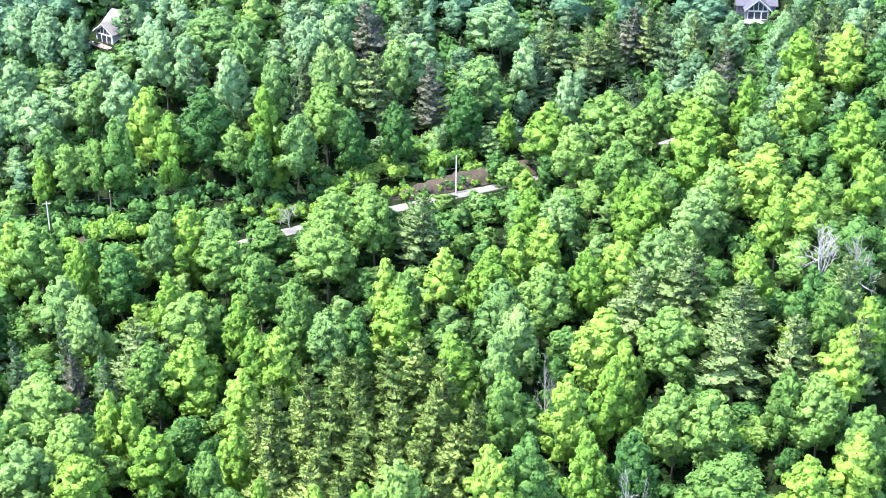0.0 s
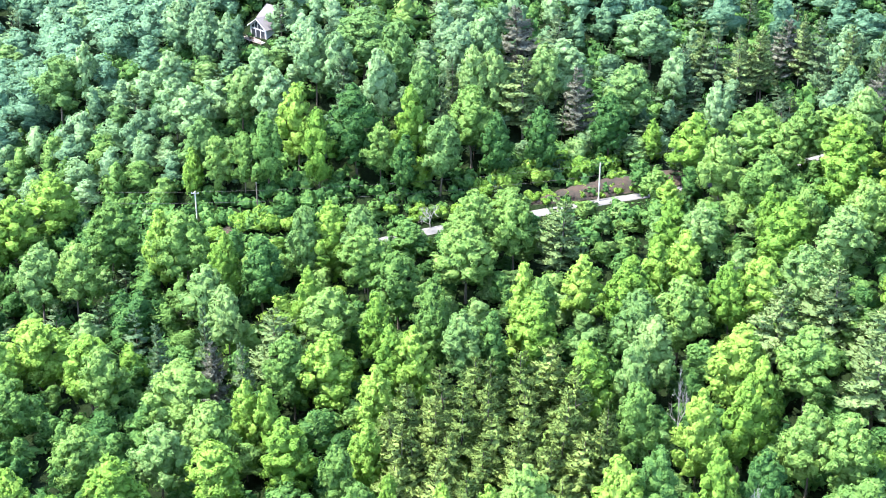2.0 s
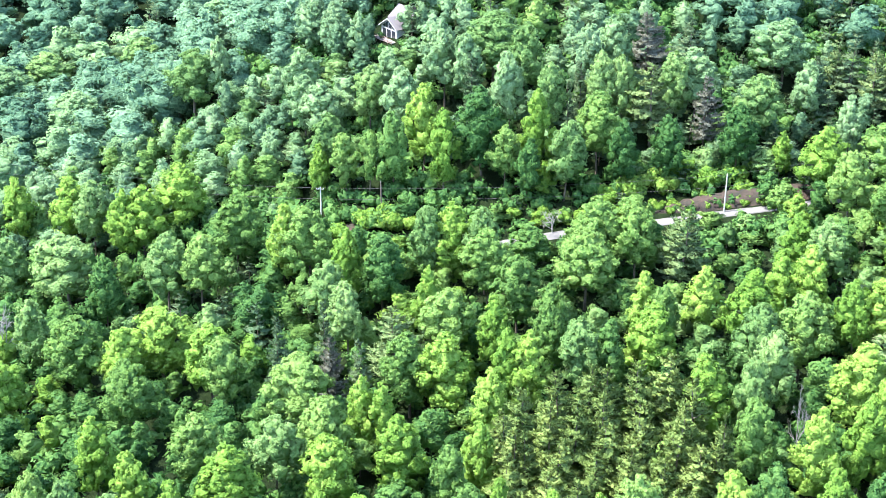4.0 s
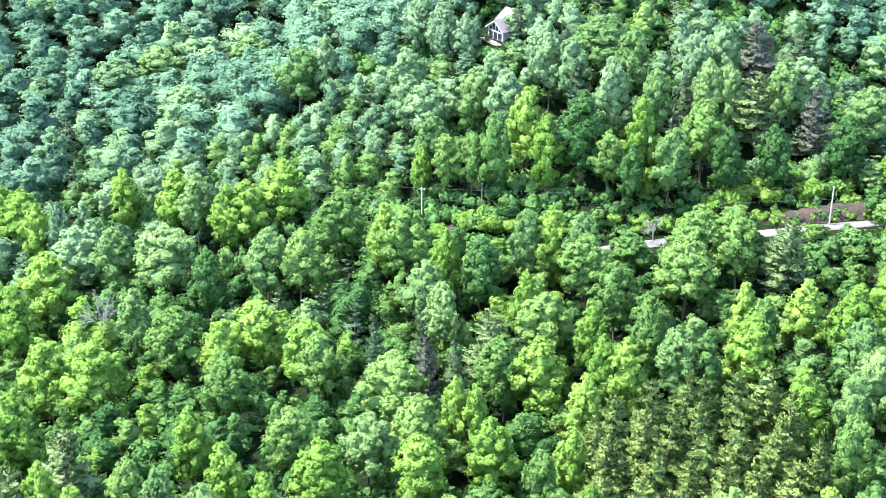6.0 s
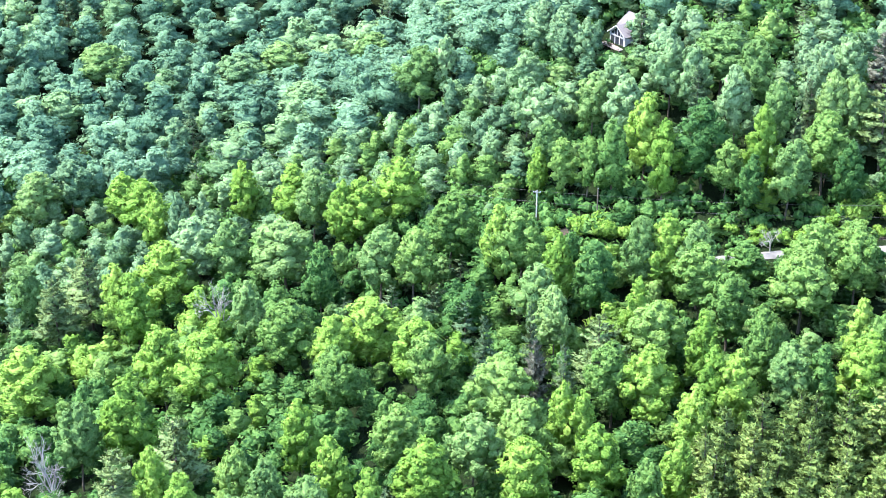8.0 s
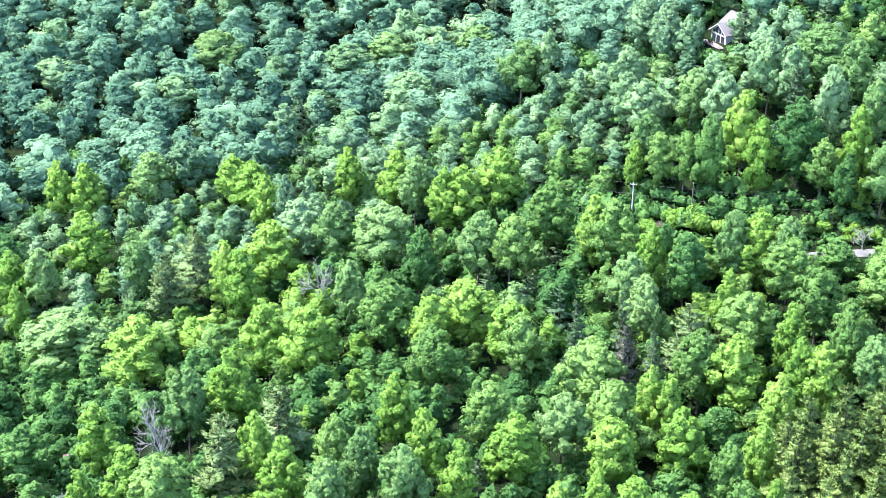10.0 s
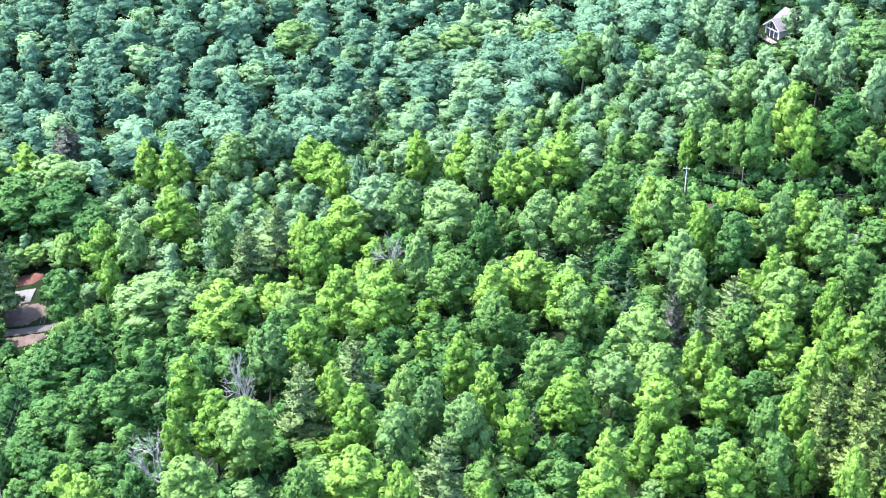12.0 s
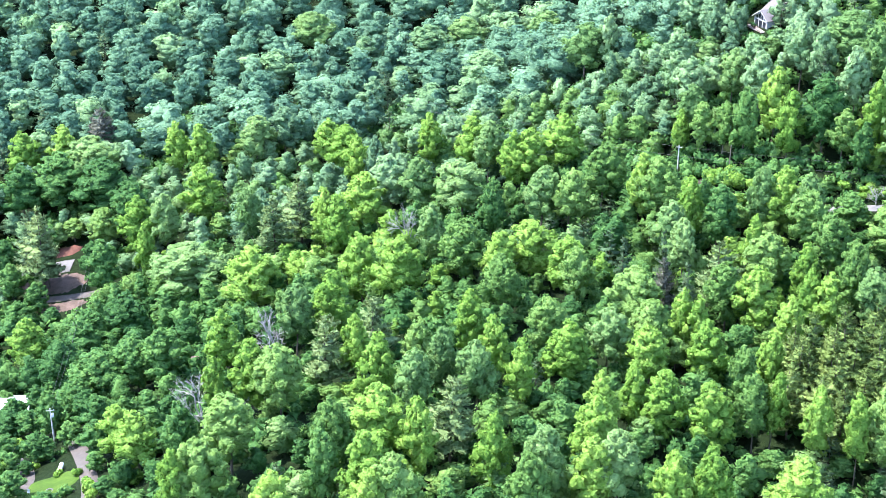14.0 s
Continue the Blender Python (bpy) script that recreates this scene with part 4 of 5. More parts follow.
def spots():
    """Places for the woods: an uneven lattice over the hillside that the flight looks on, clear of roads, yards and single trees."""
    out = []
    for lo, hi, step in ((0, 390, 7.5), (390, 640, 10.8)):
        for x in np.arange(-440, 210, step):
            for y in np.arange(88, 640, step):
                px, py = x + rng.uniform(-0.42, 0.42) * step, y + rng.uniform(-0.42, 0.42) * step
                if px > 0.34 * py + 14 or px < 12 - 1.08 * (py + 60) or math.hypot(px - 10, py + 20) < 148 or not lo <= math.hypot(px, py) < min(hi, np.interp(px, [-170, -60], [585, 455])):
                    continue
                out.append((px, py))
    p = np.array(out)
    ok = (np.hypot(p[:, None, 0] - HERO[None, :, 0], p[:, None, 1] - HERO[None, :, 1]) > 0.55 * HERO[None, :, 2] + 1.0).all(1)
    for line, gap in ((UPPER_ROAD, 4.2), (YARD_ROAD, 6.5), (YARD_PATH, 5.0), (LOW_ROAD, 6.0), (HIGH_DRIVE, 8.0)):
        ok &= far_from(line, p) > gap
    # the cable corridor above the road grows shrubs alone
    lane = np.interp(p[:, 0], [-130, -95, -70, -49, -31, -10, 11, 34], [300, 293, 291, 295, 302, 309, 316, 322])
    ok &= ~((p[:, 0] >= -15) & (p[:, 0] < 16) & (p[:, 1] > lane - 3) & (p[:, 1] < lane + 11))
    ok &= ~((p[:, 0] > -32) & (p[:, 0] < 9) & (p[:, 1] > 186) & (p[:, 1] < 216))
    for x, y, r in OPEN:
        ok &= np.hypot(p[:, 0] - x, p[:, 1] - y) > r
    return p[ok]


SPOTS = spots()


def woods(kind, leaf, protos, where, heights, name, label):
    """Many trees of one kind, past counting, as one body of woods."""
    vs, fs, ns, ts, k = [], [], [], [], 0
    for (x, y), h in zip(where, heights):
        v, f, n = protos[rng.integers(len(protos))]
        a, s = rng.uniform(0, 6.28), h / 16.0
        w = (0.35 * s + 0.62) * rng.uniform(0.78, 1.3) * (1.5 if name.startswith("far") else 1.0)
        R = np.array([[math.cos(a) * w, -math.sin(a) * w, 0], [math.sin(a) * w, math.cos(a) * w, 0], [0, 0, s]])
        vs.append(v @ R.T + [x, y, float(ground(x, y)) - 0.3])
        fs.append(f + k)
        ns.append(unit(n @ (R / [w, w, 1]).T))
        ts.append(np.full(len(v), rng.uniform()))
        k += len(v)
    ob = new(name, mesh_of(name, np.concatenate(vs), np.concatenate(fs), np.concatenate(ns), WOODS[leaf], np.concatenate(ts)))
    return tagged(ob, label, "woods", kind="stuff")


def fill():
    dist = np.hypot(SPOTS[:, 0], SPOTS[:, 1])
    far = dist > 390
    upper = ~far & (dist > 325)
    # kinds of trees stand in loose patches
    X, Y = SPOTS.T
    patch = np.sin(X * 0.061 + 1.3) + np.sin(Y * 0.073 + 0.4) + np.sin((X + Y) * 0.043 + 2.0) + np.sin((X - 0.6 * Y) * 0.089)
    u = np.argsort(np.argsort(rng.uniform(0, 2.6, len(SPOTS)) + 0.45 * patch)) / len(SPOTS)
    # the shaded slope above the road holds darker trees and more evergreens
    dark = (SPOTS[:, 1] > 316 + 0.25 * SPOTS[:, 0]) & (SPOTS[:, 0] > -75) & (SPOTS[:, 0] < 0.75 * (SPOTS[:, 1] - 290) + 20)
    v = rng.uniform(size=len(SPOTS))
    u = np.where(dark & (v < 0.5), 0.64, np.where(dark & (v < 0.72), 0.97, u))
    # evergreens round the grey chalet; dark kinds also put the slope's shade into colour
    u = np.where((X > 15) & (Y > 338), np.where(v < 0.5, 0.97, 0.64), u)
    # mostly dark maples round the yard: its shade is put into their colour
    u = np.where((X < -125) & (Y < 215), np.where(v < 0.9, 0.6, 0.3), u)
    # lower trees fill the near slope, coloured darker to carry its deep shade
    u = np.where((dist < 240) & (v < 0.55), 0.6, u)
    hts = np.where(far, rng.uniform(11, 17, len(SPOTS)), rng.uniform(7.0, 12.0, len(SPOTS)))
    room = (np.hypot(X[:, None] - HERO[None, :, 0], Y[:, None] - HERO[None, :, 1]) - HERO[None, :, 2]).min(1)
    hts[(room < 5.0) & ~far] *= 0.76
    hts[dist < 240] *= 0.95
    hts[(X < -105) & (Y < 225) & (Y < 330 + X)] *= 0.75
    lane = np.interp(SPOTS[:, 0], [-130, -95, -70, -49, -31, -10, 11, 34], [300, 293, 291, 295, 302, 309, 316, 322])
    belt = (SPOTS[:, 0] > -130) & (SPOTS[:, 0] < -45) & (SPOTS[:, 1] > lane - 3) & (SPOTS[:, 1] < lane + 19)
    belt |= (SPOTS[:, 0] >= -45) & (SPOTS[:, 0] < -14) & (SPOTS[:, 1] > lane) & (SPOTS[:, 1] < lane + 10)
    hts[belt] = rng.uniform(2.6, 4.5, len(SPOTS))[belt]
    # cleared views below the two houses and above the yard
    for x, y, tx, ty, half, length in ((-95, 377, 0.24, -0.97, 4, 26), (85, 384, -0.21, -0.98, 5, 30), (-212, 166, 0.72, -0.69, 6, 40), (-178, 142, 0.72, -0.69, 5, 24), (-258, 236, 0.68, -0.73, 9, 42), (-138, 152, 0.6, -0.8, 4, 22), (-162, 174, 0.66, -0.75, 4, 24)):
        a = (SPOTS[:, 0] - x) * tx + (SPOTS[:, 1] - y) * ty
        b = np.abs((SPOTS[:, 0] - x) * ty - (SPOTS[:, 1] - y) * tx)
        m = (a > 0) & (a < length) & (b < half)
        hts[m] *= 0.38
        hts[m & (a < 24)] = 2.5
    keep = ~((hts < 3.2) & (X < -135) & (Y < 158))
    road = along(UPPER_ROAD)
    front = np.array([((np.abs(x - road[:, 0]) < 9) & (road[:, 1] - y > 0) & (road[:, 1] - y < 34)).any() for x, y in SPOTS])
    seen = ((SPOTS[:, 0] > -17) & (SPOTS[:, 0] < 13)) | ((SPOTS[:, 0] > -44) & (SPOTS[:, 0] < -29)) | ((SPOTS[:, 0] > -98) & (SPOTS[:, 0] < -66))
    hts[front & seen] *= 0.5
    table = (("poplar", "poplar", 0, 0.13), ("oak", "oak", 0.13, 0.42), ("maple", "maple", 0.42, 0.84), ("oak", "ash", 0.84, 0.94))
    for shape, leaf, lo, hi in table:
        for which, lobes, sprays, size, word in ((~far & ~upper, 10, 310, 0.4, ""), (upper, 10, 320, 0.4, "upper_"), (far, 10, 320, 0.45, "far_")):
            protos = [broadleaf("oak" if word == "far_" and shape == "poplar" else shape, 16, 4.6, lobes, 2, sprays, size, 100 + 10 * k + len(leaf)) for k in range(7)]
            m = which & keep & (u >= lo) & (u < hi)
            # far woods, and upper oaks and maples, take leaf colours with haze added
            woods(shape, {"far_": {"oak": "far_hazed_oak", "maple": "far_hazed_maple", "ash": "white_oak", "poplar": "far_hazed_oak"}, "upper_": {"oak": "white_oak", "maple": "red_oak", "ash": "ash", "poplar": "oak"}}.get(word, {}).get(leaf, leaf), protos, SPOTS[m], hts[m], word + leaf + "_woods", {"poplar": "bright green", "oak": "mid-green", "maple": "dark green", "ash": "silvery green"}[leaf] + " summer woods covering the " + {"far_": "far hillside, haze put into their colour", "upper_": "upper slope", "": "hillside"}[word])
    protos = [pine(16, 3.6, 9, 4, 14, 0.42, 300 + k, pads=((0.58, 0.34),)) for k in range(4)]
    m = keep & (u >= 0.94)
    woods("pine", "hemlock", protos, SPOTS[m], hts[m] * 1.1, "pine_woods", "scattered grey-green white pines among leafy woods")
    stems = []
    for (x, y), h in zip(SPOTS[keep], hts[keep]):
        g = float(ground(x, y))
        stems.append(limb([(x, y, g - 0.5), (x, y, g + 0.75 * h)], [0.2, 0.09], 3))
    vs, fs = merged(*stems)
    tagged(new("woods_trunks", mesh_of("woods_trunks", vs, fs, mat=BARK)), "brown trunks of the hillside woods", "woods", kind="stuff")


fill()


def undergrowth():
    """Low scrub over the forest floor, wherever nothing else grows, past counting."""
    out = []
    for x in np.arange(-430, 200, 3.6):
        for y in np.arange(95, 470, 3.6):
            px, py = x + rng.uniform(-2, 2), y + rng.uniform(-2, 2)
            if px > 0.34 * py + 8 or px < 12 - 1.05 * (py + 60) or math.hypot(px - 10, py + 20) < 152:
                continue
            out.append((px, py))
    p = np.array(out)
    ok = np.ones(len(p), bool)
    for line, gap in ((UPPER_ROAD, 3.2), (YARD_ROAD, 2.6), (YARD_PATH, 2.0), (LOW_ROAD, 2.4), (HIGH_DRIVE, 5.5)):
        ok &= far_from(line, p) > gap
    for x, y, r in ((-164, 124, 8), (-91, 385, 6), (87, 392, 6), (-95, 375, 3), (84, 383, 3), (-262, 236, 10), (-250, 229, 9), (-243, 221, 6), (-270, 249, 8), (-255, 254, 8), (-212, 166, 7), (-83, 299.5, 3.5)):
        ok &= np.hypot(p[:, 0] - x, p[:, 1] - y) > r
    bank = far_from([(30, 326), (10, 320), (-10, 313), (-31, 306)], p)
    ok &= (bank > 3.0) | (rng.uniform(size=len(p)) < 0.5)
    near = (np.hypot(p[:, None, 0] - HERO[None, :, 0], p[:, None, 1] - HERO[None, :, 1]) < 0.25 * HERO[None, :, 2]).any(1)
    lane = np.interp(p[:, 0], [-130, -95, -70, -49, -31, -10, 11, 34], [300, 293, 291, 295, 302, 309, 316, 322])
    belt = (p[:, 0] > -125) & (p[:, 0] < 16) & (p[:, 1] > lane - 8) & (p[:, 1] < lane + 22)
    edge = belt | (np.min([far_from(line, p) for line in (UPPER_ROAD, YARD_ROAD, YARD_PATH, LOW_ROAD, HIGH_DRIVE)], axis=0) < 13)
    for x, y, r in ((-95, 380, 20), (85, 378, 20), (-164, 124, 20), (-212, 166, 16), (-90, 350, 16), (80, 350, 16)):
        edge |= np.hypot(p[:, 0] - x, p[:, 1] - y) < r
    # gaps between the trees
    trees = np.vstack([HERO[:, :2], SPOTS])
    gap = np.concatenate([np.hypot(c[:, None, 0] - trees[None, :, 0], c[:, None, 1] - trees[None, :, 1]).min(1) for c in np.array_split(p, 20)])
    edge |= (gap > 3.7) & (np.hypot(p[:, 0], p[:, 1]) < 430)
    # the yard is kept clear under its trees
    edge &= (rng.uniform(size=len(p)) < 0.4) | ~((p[:, 0] < -138) & (p[:, 0] > -216) & (p[:, 1] > 108) & (p[:, 1] < 330 + 0.82 * p[:, 0]))
    p = p[ok & ~near & edge]
    vs, fs, ns, ts, k = [], [], [], [], 0
    protos = []
    for j in range(6):
        r = np.random.default_rng(700 + j)
        c = np.column_stack([r.normal(0, 0.7, (3, 2)), r.uniform(0.5, 1.1, 3)])
        q = np.full((3, 3), 0.85) * r.uniform(0.7, 1.2, (3, 1))
        d = unit(r.normal(size=(32, 3)) + [0, 0, 0.5])
        pick = r.integers(3, size=32)
        protos.append(merged(sprigs(c[pick] + q[pick] * d, unit(d + r.normal(0, 0.4, d.shape)), 0.34 * r.uniform(0.6, 1.4, 32), r, 1.0, d), cores(c, q, r, 0.75, ICO_F[:15])))
    clear = np.min([far_from(line, p) for line in (UPPER_ROAD, YARD_ROAD, YARD_PATH, LOW_ROAD, HIGH_DRIVE)] + [np.hypot(p[:, 0] + 91, p[:, 1] - 380), np.hypot(p[:, 0] - 86, p[:, 1] - 388), np.hypot(p[:, 0] + 164, p[:, 1] - 124)], axis=0) > 11
    for (x, y), far_off in zip(p, clear):
        v, f, n = protos[rng.integers(6)]
        a, s = rng.uniform(0, 6.28), rng.uniform(1.3, 2.8) if far_off else rng.uniform(0.8, 1.5)
        R = s * np.array([[math.cos(a), -math.sin(a), 0], [math.sin(a), math.cos(a), 0], [0, 0, 1]])
        vs.append(v @ R.T + [x, y, float(ground(x, y)) - 0.1]), fs.append(f + k), ns.append(n @ R.T / s), ts.append(np.full(len(v), rng.uniform()))
        k += len(v)
    ob = new("undergrowth", mesh_of("undergrowth", np.concatenate(vs), np.concatenate(fs), np.concatenate(ns), WOODS["maple"], np.concatenate(ts)))
    tagged(ob, "dense green scrub and saplings under the trees", "undergrowth", kind="stuff")


undergrowth()

# ---- houses, poles and yard things ----
def solid(verts, faces, bevel=0.0):
    """A closed mesh from a few corners, with its edges softened, as triangles."""
    bm = bmesh.new()
    vs = [bm.verts.new(v) for v in verts]
    for f in faces:
        bm.faces.new([vs[i] for i in f])
    bmesh.ops.recalc_face_normals(bm, faces=bm.faces)
    if bevel:
        bmesh.ops.bevel(bm, geom=list(bm.edges), offset=bevel, segments=1, affect="EDGES")
    return bm


def bm_part(name, bm, mat, parent, label=""):
    me = bpy.data.meshes.new(name)
    bm.to_mesh(me)
    bm.free()
    me.materials.append(mat)
    return part(name, me, parent, label)


def box(name, lo, hi, mat, parent, label="", bevel=0.02):
    (a, b, c), (d, e, f) = lo, hi
    v = [(a, b, c), (d, b, c), (d, e, c), (a, e, c), (a, b, f), (d, b, f), (d, e, f), (a, e, f)]
    return bm_part(name, solid(v, [(0, 1, 2, 3), (4, 5, 6, 7), (0, 1, 5, 4), (1, 2, 6, 5), (2, 3, 7, 6), (3, 0, 4, 7)], bevel), mat, parent, label)


def slab(name, outline, push, mat, parent, label="", bevel=0.02):
    """A flat outline of corners in space, thickened by the vector push."""
    n = len(outline)
    v = [tuple(p) for p in outline] + [tuple(np.add(p, push)) for p in outline]
    f = [tuple(range(n)), tuple(range(n, 2 * n))] + [(i, (i + 1) % n, n + (i + 1) % n, n + i) for i in range(n)]
    return bm_part(name, solid(v, f, bevel), mat, parent, label)


def siding(name, colour, dark):
    """Painted boards: narrow courses with a soft shadow line of relief, a little weathered."""
    m = grainy(name, [(0.25, dark), (0.75, colour)], 0.7, 0.6, 0.2, 8)
    return m


WHITE = siding("white_siding", (0.46, 0.46, 0.47), (0.36, 0.36, 0.38))
GREY = siding("grey_siding", (0.15, 0.155, 0.19), (0.10, 0.105, 0.13))
SHINGLE = grainy("lilac_grey_shingles", [(0.25, (0.115, 0.105, 0.112)), (0.75, (0.175, 0.160, 0.168))], 2.0, 0.95, 0.6, 5, gloss=0.15)
SLATE = grainy("slate_shingles", [(0.25, (0.06, 0.06, 0.078)), (0.75, (0.10, 0.10, 0.125))], 2.0, 0.95, 0.6, 5, gloss=0.15)
TIMBER = grainy("red_brown_deck_timber", [(0.25, (0.07, 0.04, 0.035)), (0.75, (0.15, 0.09, 0.07))], 2.0)
PALE_TIMBER = grainy("pale_deck_boards", [(0.25, (0.32, 0.26, 0.24)), (0.75, (0.46, 0.40, 0.37))], 2.0)
STONE = grainy("grey_stone", [(0.25, (0.08, 0.075, 0.07)), (0.75, (0.19, 0.18, 0.17))], 2.5, bump=0.8)
METAL_ROOF = grainy("white_metal_roof", [(0.2, (0.42, 0.43, 0.46)), (0.8, (0.52, 0.53, 0.56))], 0.5, 0.4, 0.05)
POLE_WOOD = grainy("weathered_pole_wood", [(0.25, (0.42, 0.40, 0.37)), (0.75, (0.62, 0.60, 0.57))], 3.0)
DARK_POLE = grainy("creosoted_pole_wood", [(0.25, (0.07, 0.055, 0.045)), (0.75, (0.16, 0.13, 0.11))], 3.0)
STEEL = grainy("galvanised_steel", [(0.25, (0.45, 0.46, 0.48)), (0.75, (0.62, 0.63, 0.65))], 3.0, 0.45, 0.05, metal=0.6)
TANK_PAINT = grainy("white_tank_paint", [(0.2, (0.72, 0.73, 0.75)), (0.8, (0.84, 0.85, 0.87))], 1.5, 0.35, 0.03)
CABLE = grainy("cable_sheath", [(0.3, (0.05, 0.05, 0.05)), (0.7, (0.10, 0.10, 0.10))], 2.0, 0.5)
GLASS, _gt, _gb = material("dark_window_glass", 0.06)
_gb.inputs["Base Color"].default_value = (0.03, 0.035, 0.045, 1)
_gb.inputs["Specular IOR Level"].default_value = 0.7


def window(parent, outline, trim, proud=0.03):
    """A pane in a raised frame on the front wall (y = 0, facing -y); outline in (x, z)."""
    o = np.array(outline, float)
    c = o.mean(0)
    grow = c + (o - c) * (1 + 0.24 / np.maximum(np.abs(o - c), 0.3))
    fr = slab("window", [(x, -0.002, z) for x, z in grow], (0, -proud, 0), trim, parent, bevel=0.01)
    slab("pane", [(x, -0.002 - proud, z) for x, z in o], (0, -0.02, 0), GLASS, fr, "dark glass pane", bevel=0.0)
    return fr


def gable_house(name, at, turn, W, D, eave, apex, main, wall, roof, trim, deck_mat, rail_mat, label, drop, chimney_at):
    """A chalet: a glazed gable wing in front (facing -y) of a wider, taller block, with a raised deck."""
    root = new(name)
    root.matrix_basis = pose(*at, 0, 0, turn)
    tagged(root, label, "house")
    h, slope = W / 2, (apex - eave) / (W / 2)
    slab("front_wall", [(-h, 0, -drop), (h, 0, -drop), (h, 0, eave), (0, 0, apex), (-h, 0, eave)], (0, 0.25, 0), wall, root)
    for s in (-1, 1):
        box("side_wall", (min(s * h, s * (h - 0.25)), 0.252, -drop), (max(s * h, s * (h - 0.25)), D, eave), wall, root)
    MW, MD, meave, mapex = main
    mh = MW / 2
    box("main_wall", (-mh, D + 0.003, -drop), (mh, D + MD, meave), wall, root)
    for s in (-1, 1):
        slab("gable_end", [(s * mh, D + 0.02, meave + 0.003), (s * mh, D + MD - 0.02, meave + 0.003), (s * mh, D + MD / 2, mapex - 0.15)], (-s * 0.25, 0, 0), wall, root)
    o = 0.55
    for s in (-1, 1):
        x1, z1 = s * (h + o), eave - o * slope
        slab("wing_roof", [(0, -o, apex + 0.03), (x1, -o, z1 + 0.03), (x1, D + MD * 0.3, z1 + 0.03), (0, D + MD * 0.3, apex + 0.03)], (0, 0, 0.18), roof, root)
        slab("bargeboard", [(0, -o - 0.004, apex - 0.14), (x1, -o - 0.004, z1 - 0.14), (x1, -o - 0.004, z1 + 0.24), (0, -o - 0.004, apex + 0.24)], (0, -0.06, 0), trim, root, "white trim board")
    ms = (mapex - meave) / (MD / 2)
    for s in (-1, 1):
        y1 = D + MD / 2 + s * (MD / 2 + o)
        z1 = meave - o * ms
        slab("main_roof", [(-mh - o, D + MD / 2, mapex + 0.05), (mh + o, D + MD / 2, mapex + 0.05), (mh + o, y1, z1 + 0.05), (-mh - o, y1, z1 + 0.05)], (0, 0, 0.2), roof, root)
    cx, cy = chimney_at
    ch = box("chimney", (cx - 0.55, cy - 0.45, meave), (cx + 0.55, cy + 0.45, mapex + 0.9), STONE, root, "grey stone chimney")
    box("chimney_cap", (cx - 0.65, cy - 0.55, mapex + 0.904), (cx + 0.65, cy + 0.55, mapex + 1.05), STONE, ch)
    # glazing: doors below, sloping lights above
    n = 3 if W < 7.5 else 4
    step = (W - 0.9) / n
    for k in range(n):
        x0 = -W / 2 + 0.45 + k * step + 0.18
        x1 = x0 + step - 0.36
        window(root, [(x0, 0.15), (x1, 0.15), (x1, 2.3), (x0, 2.3)], trim)
    m = 4
    step = (W - 1.4) / m
    for k in range(m):
        x0 = -W / 2 + 0.7 + k * step + 0.12
        x1 = x0 + step - 0.24
        top = lambda x: apex - 0.55 - abs(x) * slope
        if min(top(x0), top(x1)) > 3.0:
            window(root, [(x0, 2.75), (x1, 2.75), (x1, top(x1)), (x0, top(x0))], trim)
    for s in (-1, 1):
        fr = box("window", (s * (mh - 1.4) - 0.6, D - 0.03, 0.9), (s * (mh - 1.4) + 0.6, D - 0.001, 2.2), trim, root, bevel=0.005)
        box("pane", (s * (mh - 1.4) - 0.48, D - 0.05, 1.0), (s * (mh - 1.4) + 0.48, D - 0.031, 2.1), GLASS, fr, "dark glass pane", bevel=0.0)
    # deck
    dw, dd = W + 1.6, 2.6
    dk = box("deck", (-dw / 2, -dd, -0.25), (dw / 2, -0.01, -0.02), deck_mat, root, "timber deck")
    for k in range(6):
        x = -dw / 2 + 0.1 + k * (dw - 0.2) / 5
        box("post", (x - 0.09, -dd + 0.05, -drop - 2.5), (x + 0.09, -dd + 0.23, -0.26), rail_mat, dk)
        box("rail_post", (x - 0.05, -dd + 0.04, -0.018), (x + 0.05, -dd + 0.14, 0.95), rail_mat, dk)
    box("handrail", (-dw / 2, -dd + 0.02, 0.954), (dw / 2, -dd + 0.16, 1.03), rail_mat, dk)
    for k in range(int(dw / 0.28)):
        x = -dw / 2 + 0.24 + 0.28 * k
        box("baluster", (x - 0.02, -dd + 0.07, 0.06), (x + 0.02, -dd + 0.11, 0.953), rail_mat, dk, bevel=0.0)
    box("lower_rail", (-dw / 2, -dd + 0.03, -0.016), (dw / 2, -dd + 0.12, 0.056), rail_mat, dk)
    return root


gable_house("white_chalet", (-92.0, 379.0, 70.4), -38, 6.8, 5.0, 3.2, 5.5, (11.5, 7.0, 3.7, 6.4), WHITE, SHINGLE, WHITE, PALE_TIMBER, TIMBER,
            "white gabled chalet with a lilac-grey shingle roof and timber deck", 2.2, (0.8, 8.0))
gable_house("grey_chalet", (84.6, 386.5, 74.6), -4, 6.4, 3.5, 3.0, 5.9, (10.5, 7.0, 3.2, 5.6), GREY, SLATE, WHITE, WHITE, WHITE,
            "grey gabled chalet with tall dark windows and a white deck", 2.0, (-3.5, 5.5))


